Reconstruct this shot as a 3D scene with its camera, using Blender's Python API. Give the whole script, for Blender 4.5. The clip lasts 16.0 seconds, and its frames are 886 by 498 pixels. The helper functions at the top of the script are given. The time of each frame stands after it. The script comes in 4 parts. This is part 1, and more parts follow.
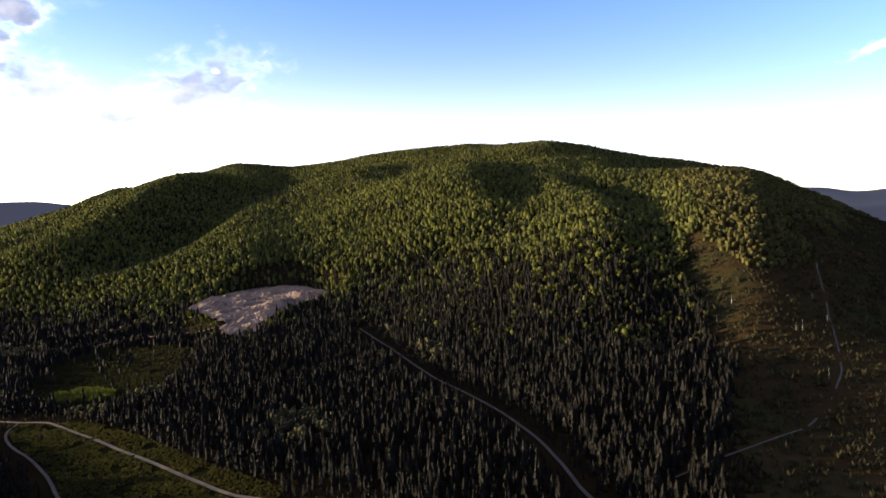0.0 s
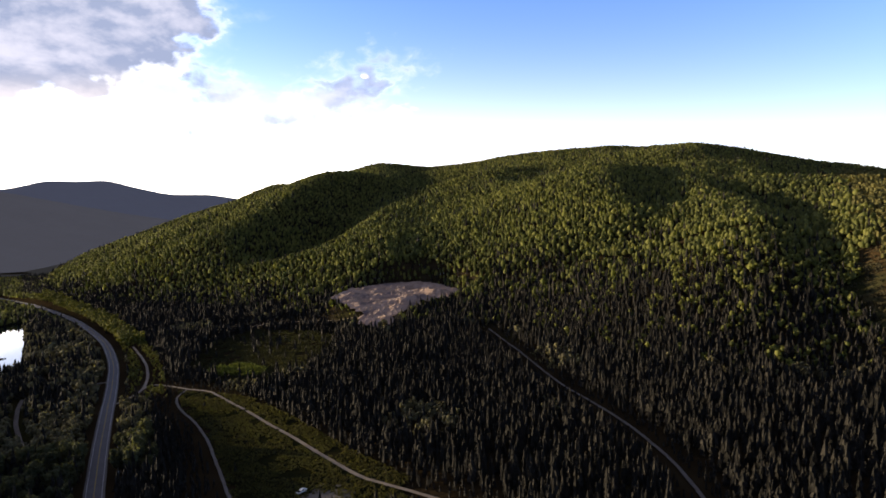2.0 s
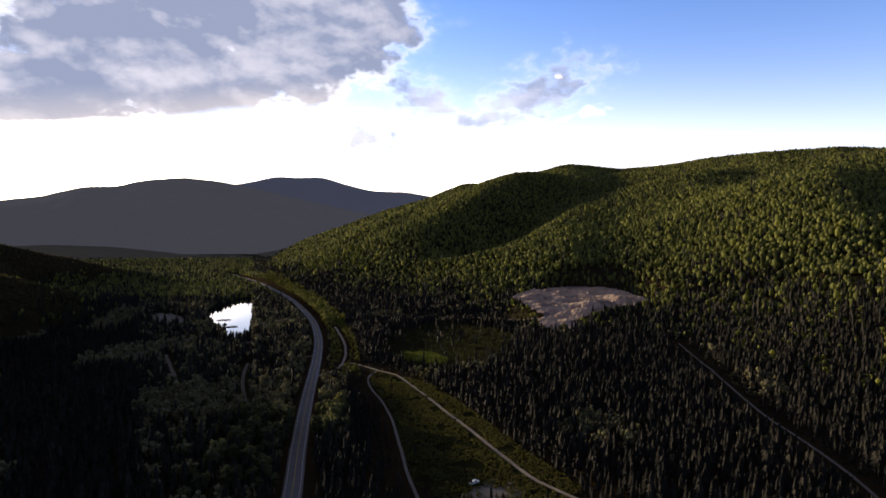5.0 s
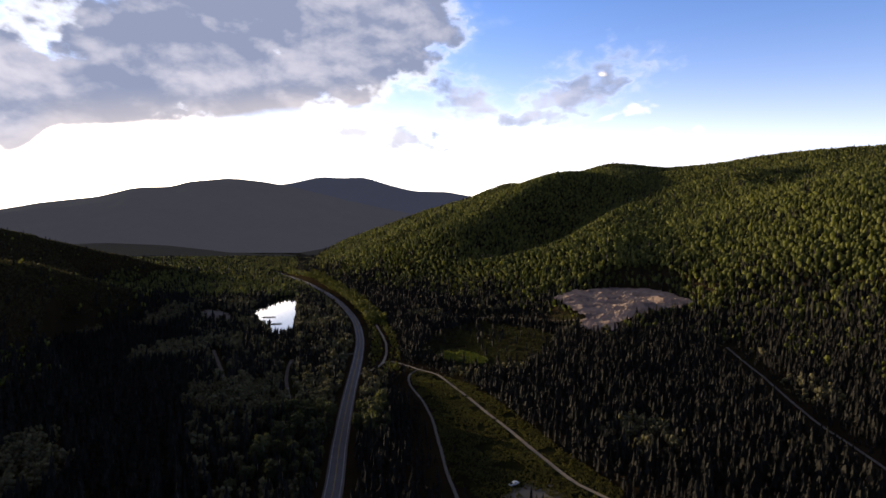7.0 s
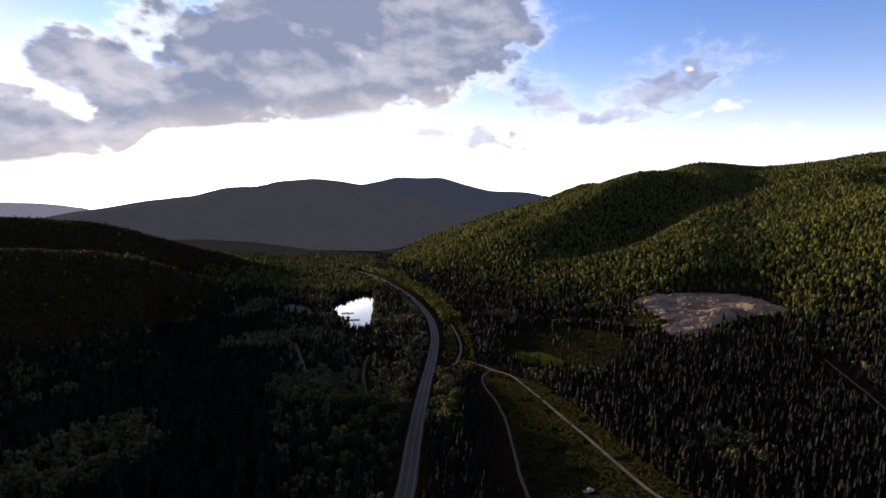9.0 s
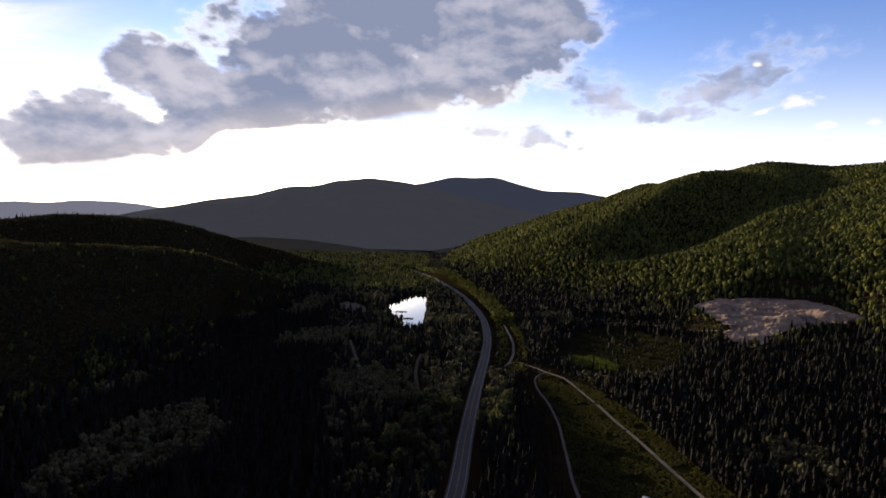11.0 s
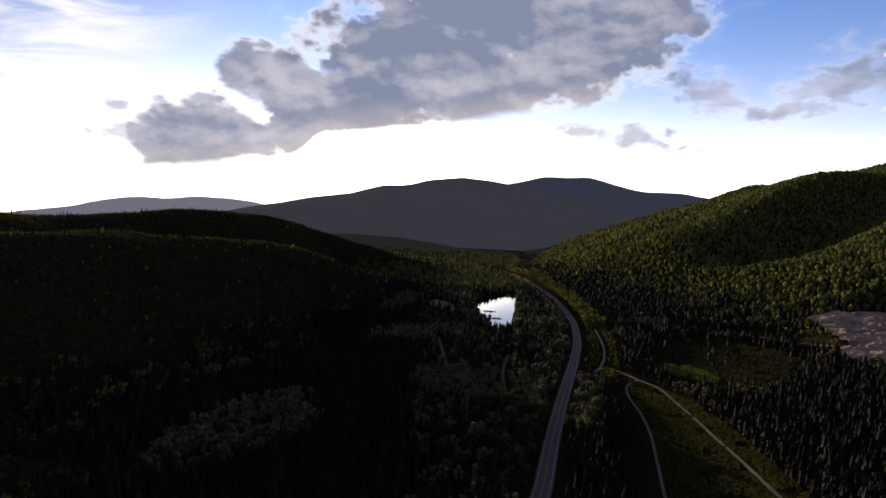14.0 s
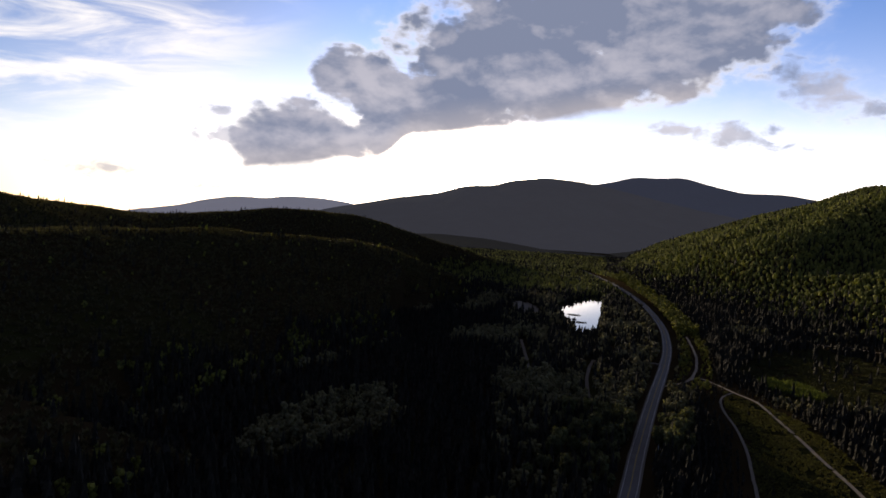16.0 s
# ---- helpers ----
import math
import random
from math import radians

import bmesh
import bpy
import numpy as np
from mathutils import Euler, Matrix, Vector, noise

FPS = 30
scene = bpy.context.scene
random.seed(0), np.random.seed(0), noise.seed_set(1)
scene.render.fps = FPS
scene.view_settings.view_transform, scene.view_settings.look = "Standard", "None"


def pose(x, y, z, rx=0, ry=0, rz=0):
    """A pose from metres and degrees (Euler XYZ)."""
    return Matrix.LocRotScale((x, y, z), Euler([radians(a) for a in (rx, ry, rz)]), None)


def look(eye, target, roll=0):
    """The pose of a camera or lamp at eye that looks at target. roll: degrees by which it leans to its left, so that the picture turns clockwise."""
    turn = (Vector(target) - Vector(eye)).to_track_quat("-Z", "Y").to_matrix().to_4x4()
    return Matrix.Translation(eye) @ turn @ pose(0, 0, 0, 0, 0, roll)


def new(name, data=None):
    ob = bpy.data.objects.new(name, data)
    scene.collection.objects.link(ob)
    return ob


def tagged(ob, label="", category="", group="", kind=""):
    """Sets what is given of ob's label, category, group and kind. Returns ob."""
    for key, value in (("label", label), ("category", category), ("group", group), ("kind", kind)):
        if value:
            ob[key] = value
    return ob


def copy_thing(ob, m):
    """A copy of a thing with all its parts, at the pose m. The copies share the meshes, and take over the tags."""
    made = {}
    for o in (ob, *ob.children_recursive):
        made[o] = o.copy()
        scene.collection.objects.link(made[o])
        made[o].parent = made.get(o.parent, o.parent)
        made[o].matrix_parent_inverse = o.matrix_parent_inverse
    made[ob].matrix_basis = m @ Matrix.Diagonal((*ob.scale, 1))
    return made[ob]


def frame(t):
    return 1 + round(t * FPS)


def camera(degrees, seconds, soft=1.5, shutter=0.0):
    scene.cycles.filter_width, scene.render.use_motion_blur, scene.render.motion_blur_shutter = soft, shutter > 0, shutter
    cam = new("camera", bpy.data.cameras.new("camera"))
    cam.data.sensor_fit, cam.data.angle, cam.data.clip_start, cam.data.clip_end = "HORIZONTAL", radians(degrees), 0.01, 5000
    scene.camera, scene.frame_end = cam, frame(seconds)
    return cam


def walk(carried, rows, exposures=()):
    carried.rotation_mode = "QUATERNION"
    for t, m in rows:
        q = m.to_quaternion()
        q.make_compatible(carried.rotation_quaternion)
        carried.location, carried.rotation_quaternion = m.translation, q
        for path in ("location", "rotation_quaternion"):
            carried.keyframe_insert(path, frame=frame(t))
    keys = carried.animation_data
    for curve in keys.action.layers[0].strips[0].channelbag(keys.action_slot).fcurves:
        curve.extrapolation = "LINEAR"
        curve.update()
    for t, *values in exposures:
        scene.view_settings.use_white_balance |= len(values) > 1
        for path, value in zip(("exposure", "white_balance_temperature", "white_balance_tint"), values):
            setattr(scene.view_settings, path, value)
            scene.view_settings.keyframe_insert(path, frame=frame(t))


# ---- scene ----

EYE_Z = 120.0          # height of the drone over the valley floor
# seconds, heading (degrees to the left of the first one), pitch, lean
TURNS = [
    (0.0, 0.00, -2.97, -3.88),
    (0.5, 3.00, -2.74, -3.44),
    (1.0, 6.08, -2.59, -3.13),
    (1.5, 9.17, -2.38, -2.60),
    (2.0, 12.82, -2.19, -1.89),
    (2.5, 15.52, -2.15, -1.52),
    (3.0, 17.59, -2.08, -1.24),
    (3.5, 19.91, -2.04, -0.87),
    (4.0, 23.96, -1.96, -0.26),
    (4.5, 28.13, -1.92, 0.31),
    (7.0, 34.60, -1.99, 0.80),
    (7.5, 37.42, -2.05, 0.93),
    (8.0, 39.67, -2.10, 1.16),
    (8.5, 40.87, -2.14, 1.28),
    (9.0, 41.97, -2.14, 1.36),
    (11.5, 48.51, -2.36, 2.09),
    (12.0, 49.84, -2.44, 2.39),
    (12.5, 51.42, -2.53, 2.60),
    (13.0, 53.22, -2.58, 2.73),
    (13.5, 54.92, -2.64, 2.68),
    (14.0, 55.93, -2.69, 2.84),
    (14.5, 56.67, -2.71, 2.80),
    (15.0, 58.42, -2.75, 2.89),
    (15.5, 61.53, -2.90, 3.08),
    (16.0, 64.08, -3.07, 3.39),
]
cam = camera(74.0, 16.0, soft=1.7)
walk(cam, [(t, pose(0, 0, EYE_Z, 90, 0, yaw) @ pose(0, 0, 0, pitch, 0, 0) @ pose(0, 0, 0, 0, 0, lean))
           for t, yaw, pitch, lean in TURNS],
     exposures=[(0.0, 1.1, 6950, 13), (4.5, 0.74, 6950, 13), (9.0, 0.44, 6950, 13), (12.5, 0.26, 6950, 13), (16.0, 0.09, 6950, 13)])

# ---------------------------------------------------------------- world and sun
SUN_AZ, SUN_EL = 87.0, 7.0      # degrees to the left of +y, degrees up


class Nodes:
    """Short hand for building node trees."""

    def __init__(self, tree):
        self.tree = tree
        tree.nodes.clear()

    def add(self, kind, **settings):
        node = self.tree.nodes.new(kind)
        for key, value in settings.items():
            setattr(node, key, value)
        return node

    def put(self, value, socket):
        if isinstance(value, bpy.types.NodeSocket):
            self.tree.links.new(value, socket)
        else:
            socket.default_value = value

    def math(self, op, a, b=0.0, c=0.0, clamp=False):
        node = self.add("ShaderNodeMath", operation=op, use_clamp=clamp)
        for value, socket in zip((a, b, c), node.inputs):
            self.put(value, socket)
        return node.outputs[0]

    def ramp(self, value, low, high, start=0.0, end=1.0):
        node = self.add("ShaderNodeMapRange", interpolation_type="SMOOTHSTEP")
        for v, socket in zip((value, low, high, start, end), node.inputs):
            self.put(v, socket)
        return node.outputs[0]

    def mix(self, factor, a, b, blend="MIX"):
        node = self.add("ShaderNodeMix", data_type="RGBA", blend_type=blend)
        self.put(factor, node.inputs[0])
        self.put(a if isinstance(a, bpy.types.NodeSocket) else (*a, 1), node.inputs[6])
        self.put(b if isinstance(b, bpy.types.NodeSocket) else (*b, 1), node.inputs[7])
        return node.outputs[2]

    def noise(self, vector, scale, detail=4.0, rough=0.55, warp=0.0):
        node = self.add("ShaderNodeTexNoise")
        if vector is not None:
            self.put(vector, node.inputs["Vector"])
        for key, v in (("Scale", scale), ("Detail", detail), ("Roughness", rough), ("Distortion", warp)):
            node.inputs[key].default_value = v
        return node.outputs[0]


def make_world():
    world = bpy.data.worlds.new("evening_sky")
    scene.world = world
    world.use_nodes = True
    n = Nodes(world.node_tree)
    sky = n.add("ShaderNodeTexSky", sky_type="NISHITA", sun_disc=False, sun_elevation=radians(SUN_EL),
                sun_rotation=radians(-SUN_AZ), altitude=300.0, air_density=1.0, dust_density=0.3, ozone_density=2.6)
    way = n.add("ShaderNodeTexCoord").outputs["Generated"]
    split = n.add("ShaderNodeSeparateXYZ")
    n.put(way, split.inputs[0])
    x, y, z = split.outputs
    az = n.math("MULTIPLY", n.math("ARCTAN2", n.math("MULTIPLY", x, -1.0), y), 180 / math.pi)
    el = n.math("MULTIPLY", n.math("ARCSINE", z), 180 / math.pi)
    flat = n.add("ShaderNodeCombineXYZ")
    n.put(az, flat.inputs[0])
    n.put(n.math("MULTIPLY", el, 1.7), flat.inputs[1])
    flat = flat.outputs[0]

    def bank(a, e, ra, top, bottom, tilt=0.0):
        """How far inside a bank of cloud with a flattish underside: 1 in its middle, 0 on its rim."""
        da = n.math("SUBTRACT", az, a)
        de = n.math("SUBTRACT", n.math("SUBTRACT", el, e), n.math("MULTIPLY", da, tilt))
        v = n.math("MAXIMUM", n.math("DIVIDE", de, top), n.math("DIVIDE", de, -bottom))
        u = n.math("DIVIDE", da, ra)
        return n.math("SUBTRACT", 1.0, n.math("SQRT", n.math("ADD", n.math("MULTIPLY", u, u), n.math("MULTIPLY", v, v))))

    def banks(rows):
        body = None
        for args in rows:
            b = bank(*args)
            body = b if body is None else n.math("SMOOTH_MAX", body, b, 0.15)
        return n.math("MAXIMUM", body, -1.0)

    big = n.noise(flat, 0.17, 7.0, 0.58, 0.4)
    fine = n.noise(flat, 1.1, 6.0, 0.6, 0.3)
    puff = n.add("ShaderNodeTexVoronoi", feature="SMOOTH_F1")
    n.put(flat, puff.inputs["Vector"])
    puff.inputs["Scale"].default_value, puff.inputs["Smoothness"].default_value = 0.33, 0.6
    puff.inputs["Detail"].default_value = 2.0
    ragged = n.math("ADD", n.math("MULTIPLY", n.math("SUBTRACT", big, 0.4), 1.0),
                    n.math("MULTIPLY", n.math("SUBTRACT", fine, 0.5), 0.4))
    ragged = n.math("ADD", ragged, n.math("MULTIPLY", n.math("SUBTRACT", 0.5, puff.outputs["Distance"]), 0.6))
    ragged = n.math("MULTIPLY", ragged, n.ramp(el, 5.0, 14.0, 0.5, 1.0))
    torn = n.math("SUBTRACT", n.noise(flat, 0.5, 6.0, 0.55, 0.3), 0.5)

    def tatters(rows, wild):
        return n.math("SUBTRACT", n.math("ADD", n.math("MULTIPLY", banks(rows), 0.85), n.math("MULTIPLY", torn, wild)), 0.06)

    body = n.math("ADD", n.math("MULTIPLY", banks(CLOUDS), 1.35), ragged)
    scraps = tatters(SCRAPS, 2.1)
    puffs = n.math("MULTIPLY", n.ramp(tatters(PUFFS, 2.6), 0.0, 1.1), 0.9)
    depth = n.math("MAXIMUM", body, n.math("MULTIPLY", scraps, 0.9))
    # the level underside of the bank, lower towards its far end
    level = n.math("SUBTRACT", n.math("SUBTRACT", 11.4, n.math("MULTIPLY", n.math("SUBTRACT", az, 40.0), 0.145)), n.ramp(az, 67.5, 71.0, 0.0, 2.2))
    level = n.math("ADD", level, n.math("MULTIPLY", n.math("SUBTRACT", big, 0.5), 1.6))
    under = n.math("SUBTRACT", el, level)
    cover = n.math("MAXIMUM", n.math("MULTIPLY", n.ramp(body, 0.0, 0.4), n.ramp(under, -0.1, 0.9)), n.math("MULTIPLY", n.ramp(scraps, 0.0, 0.75), 0.8))
    rim = n.ramp(n.noise(flat, 0.12, 3.0), 0.35, 0.65, 0.2, 0.5)
    thick = n.ramp(n.math("DIVIDE", depth, rim), 0.1, 1.0)
    # lit from below and behind: brighter where the cloud thins towards the sun
    lower = n.add("ShaderNodeVectorMath", operation="ADD")
    n.put(flat, lower.inputs[0])
    lower.inputs[1].default_value = (0.5, -1.5, 0.0)
    relief = n.math("SUBTRACT", n.noise(flat, 0.2, 7.0, 0.55, 0.15), n.noise(lower.outputs[0], 0.2, 7.0, 0.55, 0.15))
    shade = n.ramp(n.math("ADD", n.math("MULTIPLY", relief, 0.7), n.noise(flat, 0.075, 5.0, 0.5, 0.1)), 0.32, 0.72)
    shade = n.math("SUBTRACT", shade, n.ramp(el, 9.0, 17.0, 0.0, 0.3), clamp=True)
    grey = n.mix(shade, CLOUD_DARK, CLOUD_MID)
    grey = n.mix(n.math("MULTIPLY", n.ramp(under, 3.5, 0.0, 0.0, 0.55), n.ramp(az, 34.0, 42.0)), grey, CLOUD_BASE)
    cloud = n.mix(thick, CLOUD_RIM, grey)
    # thin high cirrus
    streak = n.add("ShaderNodeCombineXYZ")
    n.put(n.math("ADD", az, n.math("MULTIPLY", el, 1.5)), streak.inputs[0])
    n.put(n.math("MULTIPLY", el, 4.0), streak.inputs[1])
    wisps = n.noise(streak.outputs[0], 0.09, 6.0, 0.6, 0.6)
    veil = n.math("MULTIPLY", n.ramp(wisps, 0.36, 0.66), n.ramp(bank(99.0, 12.0, 24.0, 9.0, 9.0, -0.25), 0.0, 0.7))
    base = n.mix(1.0, sky.outputs[0], SKY, "MULTIPLY")
    # thinner air glow past the bank of cloud
    base = n.mix(n.ramp(az, 66.0, 92.0, 0.0, 0.5), base, (0, 0, 0))
    base = n.mix(n.math("MULTIPLY", veil, 0.95), base, CLOUD_RIM)
    # unseen thin cloud over the upper sky, added to set the light in shade
    high = n.math("MULTIPLY", n.ramp(el, 20.0, 32.0), n.ramp(n.noise(way, 2.2, 5.0, 0.6, 0.4), 0.25, 0.6, 0.55, 1.0))
    base = n.mix(high, base, UNSEEN_VEIL)
    # unseen sky away from the sunset, darkened to dim the hill across the road
    away = n.math("SUBTRACT", n.math("MULTIPLY", x, 0.966), n.math("MULTIPLY", y, 0.259))
    dim_side = n.ramp(away, 0.38, 0.85)
    base = n.mix(n.math("MULTIPLY", dim_side, 0.65), base, UNSEEN_DIM_SKY)
    # bright haze under the clouds, towards the sunset
    side = n.math("MULTIPLY", n.ramp(az, -50.0, 60.0, 0.14, 1.0), n.ramp(az, 104.0, 72.0, 0.12, 1.0))
    fade = n.math("POWER", n.math("DIVIDE", n.math("MAXIMUM", el, 0.0), 5.8), 1.25)
    glow = n.math("MULTIPLY", n.math("POWER", 2.718, n.math("MULTIPLY", fade, -1.0)), side)
    base = n.mix(n.math("MULTIPLY", glow, 0.9), base, HAZE)
    # the sun's own glow behind the cloud
    near_sun = n.ramp(bank(63.0, 6.0, 17.0, 5.0, 6.0), 0.0, 0.8)
    base = n.mix(near_sun, base, GLOW)
    base = n.mix(n.math("MULTIPLY", n.ramp(depth, -0.3, 0.25), 0.12), base, CLOUD_RIM)
    out = n.mix(puffs, n.mix(cover, base, cloud), CLOUD_LIT)
    back = n.add("ShaderNodeBackground")
    n.put(out, back.inputs[0])
    back.inputs[1].default_value = 1.0
    end = n.add("ShaderNodeOutputWorld")
    n.tree.links.new(back.outputs[0], end.inputs[0])


SKY = (0.15, 0.175, 0.265)
UNSEEN_VEIL = (0.095, 0.098, 0.13)
HAZE = (4.3, 3.8, 3.3)
UNSEEN_DIM_SKY = (0.008, 0.01, 0.018)
GLOW = (8.5, 7.3, 5.9)
CLOUD_DARK, CLOUD_MID, CLOUD_RIM = (0.2, 0.245, 0.37), (0.52, 0.53, 0.63), (1.0, 1.0, 1.02)
CLOUD_BASE, CLOUD_LIT = (0.56, 0.52, 0.53), (1.1, 1.02, 0.96)
# heading, height, half-width, reach up and down (degrees) and slope of each bank of cloud
CLOUDS = [(78, 6.2, 8.0, 4.6, 6.0, -0.05), (73.0, 12.6, 5.5, 3.6, 3.4, 0), (67, 9.0, 9.0, 6.5, 6.0, -0.1), (57, 14, 16, 11, 8, 0), (46, 17, 14, 9, 9, -0.1), (40, 19, 8.5, 7.0, 6.0, 0)]
SCRAPS = [(21.8, 12.6, 6.5, 3.2, 2.4, -0.3), (32.5, 12.0, 4.6, 2.8, 2.4, 0.35), (26.5, 10.4, 6.0, 1.5, 1.2, -0.1), (38.6, 8.3, 5.5, 1.9, 1.5, 0.1), (44, 9.0, 3.4, 1.0, 0.8, 0),
          (85.0, 6.3, 4.6, 1.7, 1.3, -0.2), (85.4, 8.4, 2.2, 1.1, 0.9, 0), (94, 2.4, 5, 1.1, 0.9, 0), (85.5, 1.6, 3.0, 0.6, 0.5, 0)]
# small clouds that the sun still reaches
PUFFS = [(16.7, 11.0, 1.6, 0.9, 0.7, 0), (19.1, 10.5, 1.4, 0.4, 0.3, -0.3), (14.6, 9.0, 1.0, 0.5, 0.4, 0), (11.4, 9.1, 0.9, 0.5, 0.4, 0), (-37, 10.8, 2.4, 0.7, 0.5, -0.2), (19.9, 14.3, 0.5, 0.4, 0.3, 0)]
make_world()

sun = new("sun", bpy.data.lights.new("sun", "SUN"))
sun.data.energy, sun.data.angle, sun.data.color = 5.0, radians(2.0), (1.0, 0.86, 0.62)
sa, se = radians(SUN_AZ), radians(SUN_EL)
sun.matrix_world = look((0, 0, 0), (math.sin(sa) * math.cos(se), -math.cos(sa) * math.cos(se), -math.sin(se)))


# ---------------------------------------------------------------- materials
def material(name, colors, scale=0.3, bump=0.0, bump_scale=2.0, rough=0.9, translucent=0.0, vary="island", spec=0.2, patch=None, glow=None):
    """A rough natural surface: colours picked at random for each piece or by noise, with a second, coarser patchiness."""
    mat = bpy.data.materials.new(name)
    mat.use_nodes = True
    n = Nodes(mat.node_tree)
    pos = n.add("ShaderNodeNewGeometry").outputs["Position"]
    coarse = n.noise(pos, scale, 5.0, 0.6)
    pick = coarse
    if vary == "island":
        pick = n.math("ADD", n.math("MULTIPLY", n.add("ShaderNodeNewGeometry").outputs["Random Per Island"], 0.6), n.math("MULTIPLY", coarse, 0.4))
    elif vary == "object":
        pick = n.math("ADD", n.math("MULTIPLY", n.add("ShaderNodeObjectInfo").outputs["Random"], 0.6), n.math("MULTIPLY", coarse, 0.4))
    ramp = n.add("ShaderNodeValToRGB")
    stops = ramp.color_ramp.elements
    while len(stops) < len(colors):
        stops.new(0.5)
    for i, (stop, c) in enumerate(zip(stops, colors)):
        stop.position = 0.22 + 0.56 * i / (len(colors) - 1)
        stop.color = (*c, 1)
    n.put(pick, ramp.inputs[0])
    color = ramp.outputs[0]
    if patch:
        color = n.mix(n.ramp(n.noise(pos, patch[1], 4.0, 0.6), 0.5, 0.66), color, patch[0])
    bsdf = n.add("ShaderNodeBsdfPrincipled")
    n.put(color, bsdf.inputs["Base Color"])
    bsdf.inputs["Roughness"].default_value = rough
    bsdf.inputs["Specular IOR Level"].default_value = spec
    # emission of the far slopes, standing in for haze in the air
    if glow:
        bsdf.inputs["Emission Color"].default_value = (*glow, 1)
        bsdf.inputs["Emission Strength"].default_value = 1.0
    if bump:
        b = n.add("ShaderNodeBump")
        b.inputs["Strength"].default_value = 1.0
        b.inputs["Distance"].default_value = bump
        n.put(n.noise(pos, bump_scale, 6.0, 0.65), b.inputs["Height"])
        n.tree.links.new(b.outputs[0], bsdf.inputs["Normal"])
    shader = bsdf.outputs[0]
    if translucent:
        thin = n.add("ShaderNodeBsdfTranslucent")
        n.put(n.mix(1.0, color, (1.6, 1.7, 0.9), "MULTIPLY"), thin.inputs[0])
        m = n.add("ShaderNodeMixShader")
        m.inputs[0].default_value = translucent
        n.tree.links.new(shader, m.inputs[1])
        n.tree.links.new(thin.outputs[0], m.inputs[2])
        shader = m.outputs[0]
    end = n.add("ShaderNodeOutputMaterial")
    n.tree.links.new(shader, end.inputs[0])
    return mat


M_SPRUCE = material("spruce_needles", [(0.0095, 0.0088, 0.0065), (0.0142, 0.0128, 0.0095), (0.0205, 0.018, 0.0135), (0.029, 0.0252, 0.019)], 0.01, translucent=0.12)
M_BIRCH = material("birch_leaves", [(0.072, 0.077, 0.025), (0.122, 0.128, 0.04), (0.172, 0.177, 0.053), (0.235, 0.228, 0.07)], 0.006, translucent=0.55)
# duller stand-in for birch leaves; the valley's shade is put into the colour
M_VALLEY_LEAVES = material("valley_leaves_shade_tint", [(0.08, 0.07, 0.04), (0.13, 0.114, 0.062), (0.185, 0.165, 0.085)], 0.02, translucent=0.35)
# darker copy of the birch leaves, with the valley's shade put into it
M_BIRCH_ONE = material("single_birch_leaves_shade_tint", [(0.035, 0.037, 0.018), (0.06, 0.062, 0.028), (0.095, 0.093, 0.04)], 0.2, translucent=0.35, vary="object")
M_SPRUCE_ONE = material("spruce_needles_single", [(0.0095, 0.0088, 0.0065), (0.0142, 0.0128, 0.0095), (0.0205, 0.018, 0.0135), (0.029, 0.0252, 0.019)], 0.2, translucent=0.12, vary="object")
M_BARK = material("grey_bark", [(0.1, 0.08, 0.06), (0.2, 0.17, 0.14)], 1.5, 0.02, 8.0, vary="noise")
M_BIRCH_BARK = material("birch_bark", [(0.3, 0.28, 0.25), (0.6, 0.58, 0.54)], 1.2, 0.01, 8.0, vary="noise")
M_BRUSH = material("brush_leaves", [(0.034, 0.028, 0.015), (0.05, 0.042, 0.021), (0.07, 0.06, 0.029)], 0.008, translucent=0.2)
M_GROUND = material("forest_floor", [(0.018, 0.013, 0.007), (0.027, 0.019, 0.01), (0.038, 0.027, 0.014)], 0.02, 0.6, 0.35, vary="noise", spec=0.0,
                    patch=((0.027, 0.027, 0.01), 0.006))
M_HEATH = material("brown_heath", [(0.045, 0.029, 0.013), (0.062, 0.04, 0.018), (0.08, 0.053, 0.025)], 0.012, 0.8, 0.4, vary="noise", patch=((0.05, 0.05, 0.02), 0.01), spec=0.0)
M_ASPHALT = material("asphalt", [(0.085, 0.082, 0.087), (0.125, 0.12, 0.127)], 0.15, 0.004, 4.0, 0.8, vary="noise")
M_SHOULDER = material("gravel_shoulder", [(0.1, 0.09, 0.08), (0.16, 0.145, 0.13)], 0.4, 0.05, 3.0, vary="noise")
M_DIRT = material("pale_dirt_track", [(0.17, 0.135, 0.1), (0.27, 0.22, 0.17)], 0.12, 0.08, 1.0, vary="noise")
M_WHITE = material("white_road_paint", [(0.4, 0.4, 0.39), (0.6, 0.6, 0.58)], 0.5, vary="noise")
M_YELLOW = material("yellow_road_paint", [(0.4, 0.28, 0.06), (0.5, 0.36, 0.09)], 0.5, vary="noise")
M_GRAVEL = material("pit_gravel", [(0.22, 0.148, 0.112), (0.38, 0.265, 0.2), (0.52, 0.375, 0.29)], 0.07, 0.9, 0.3, vary="noise", patch=((0.15, 0.112, 0.105), 0.03))
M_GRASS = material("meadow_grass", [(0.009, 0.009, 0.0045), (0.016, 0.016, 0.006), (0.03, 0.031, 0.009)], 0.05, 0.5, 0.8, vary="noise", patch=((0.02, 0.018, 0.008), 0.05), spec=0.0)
M_BRIGHT_GRASS = material("lush_grass", [(0.035, 0.042, 0.012), (0.055, 0.065, 0.016)], 0.1, 0.4, 0.8, vary="noise", spec=0.0)
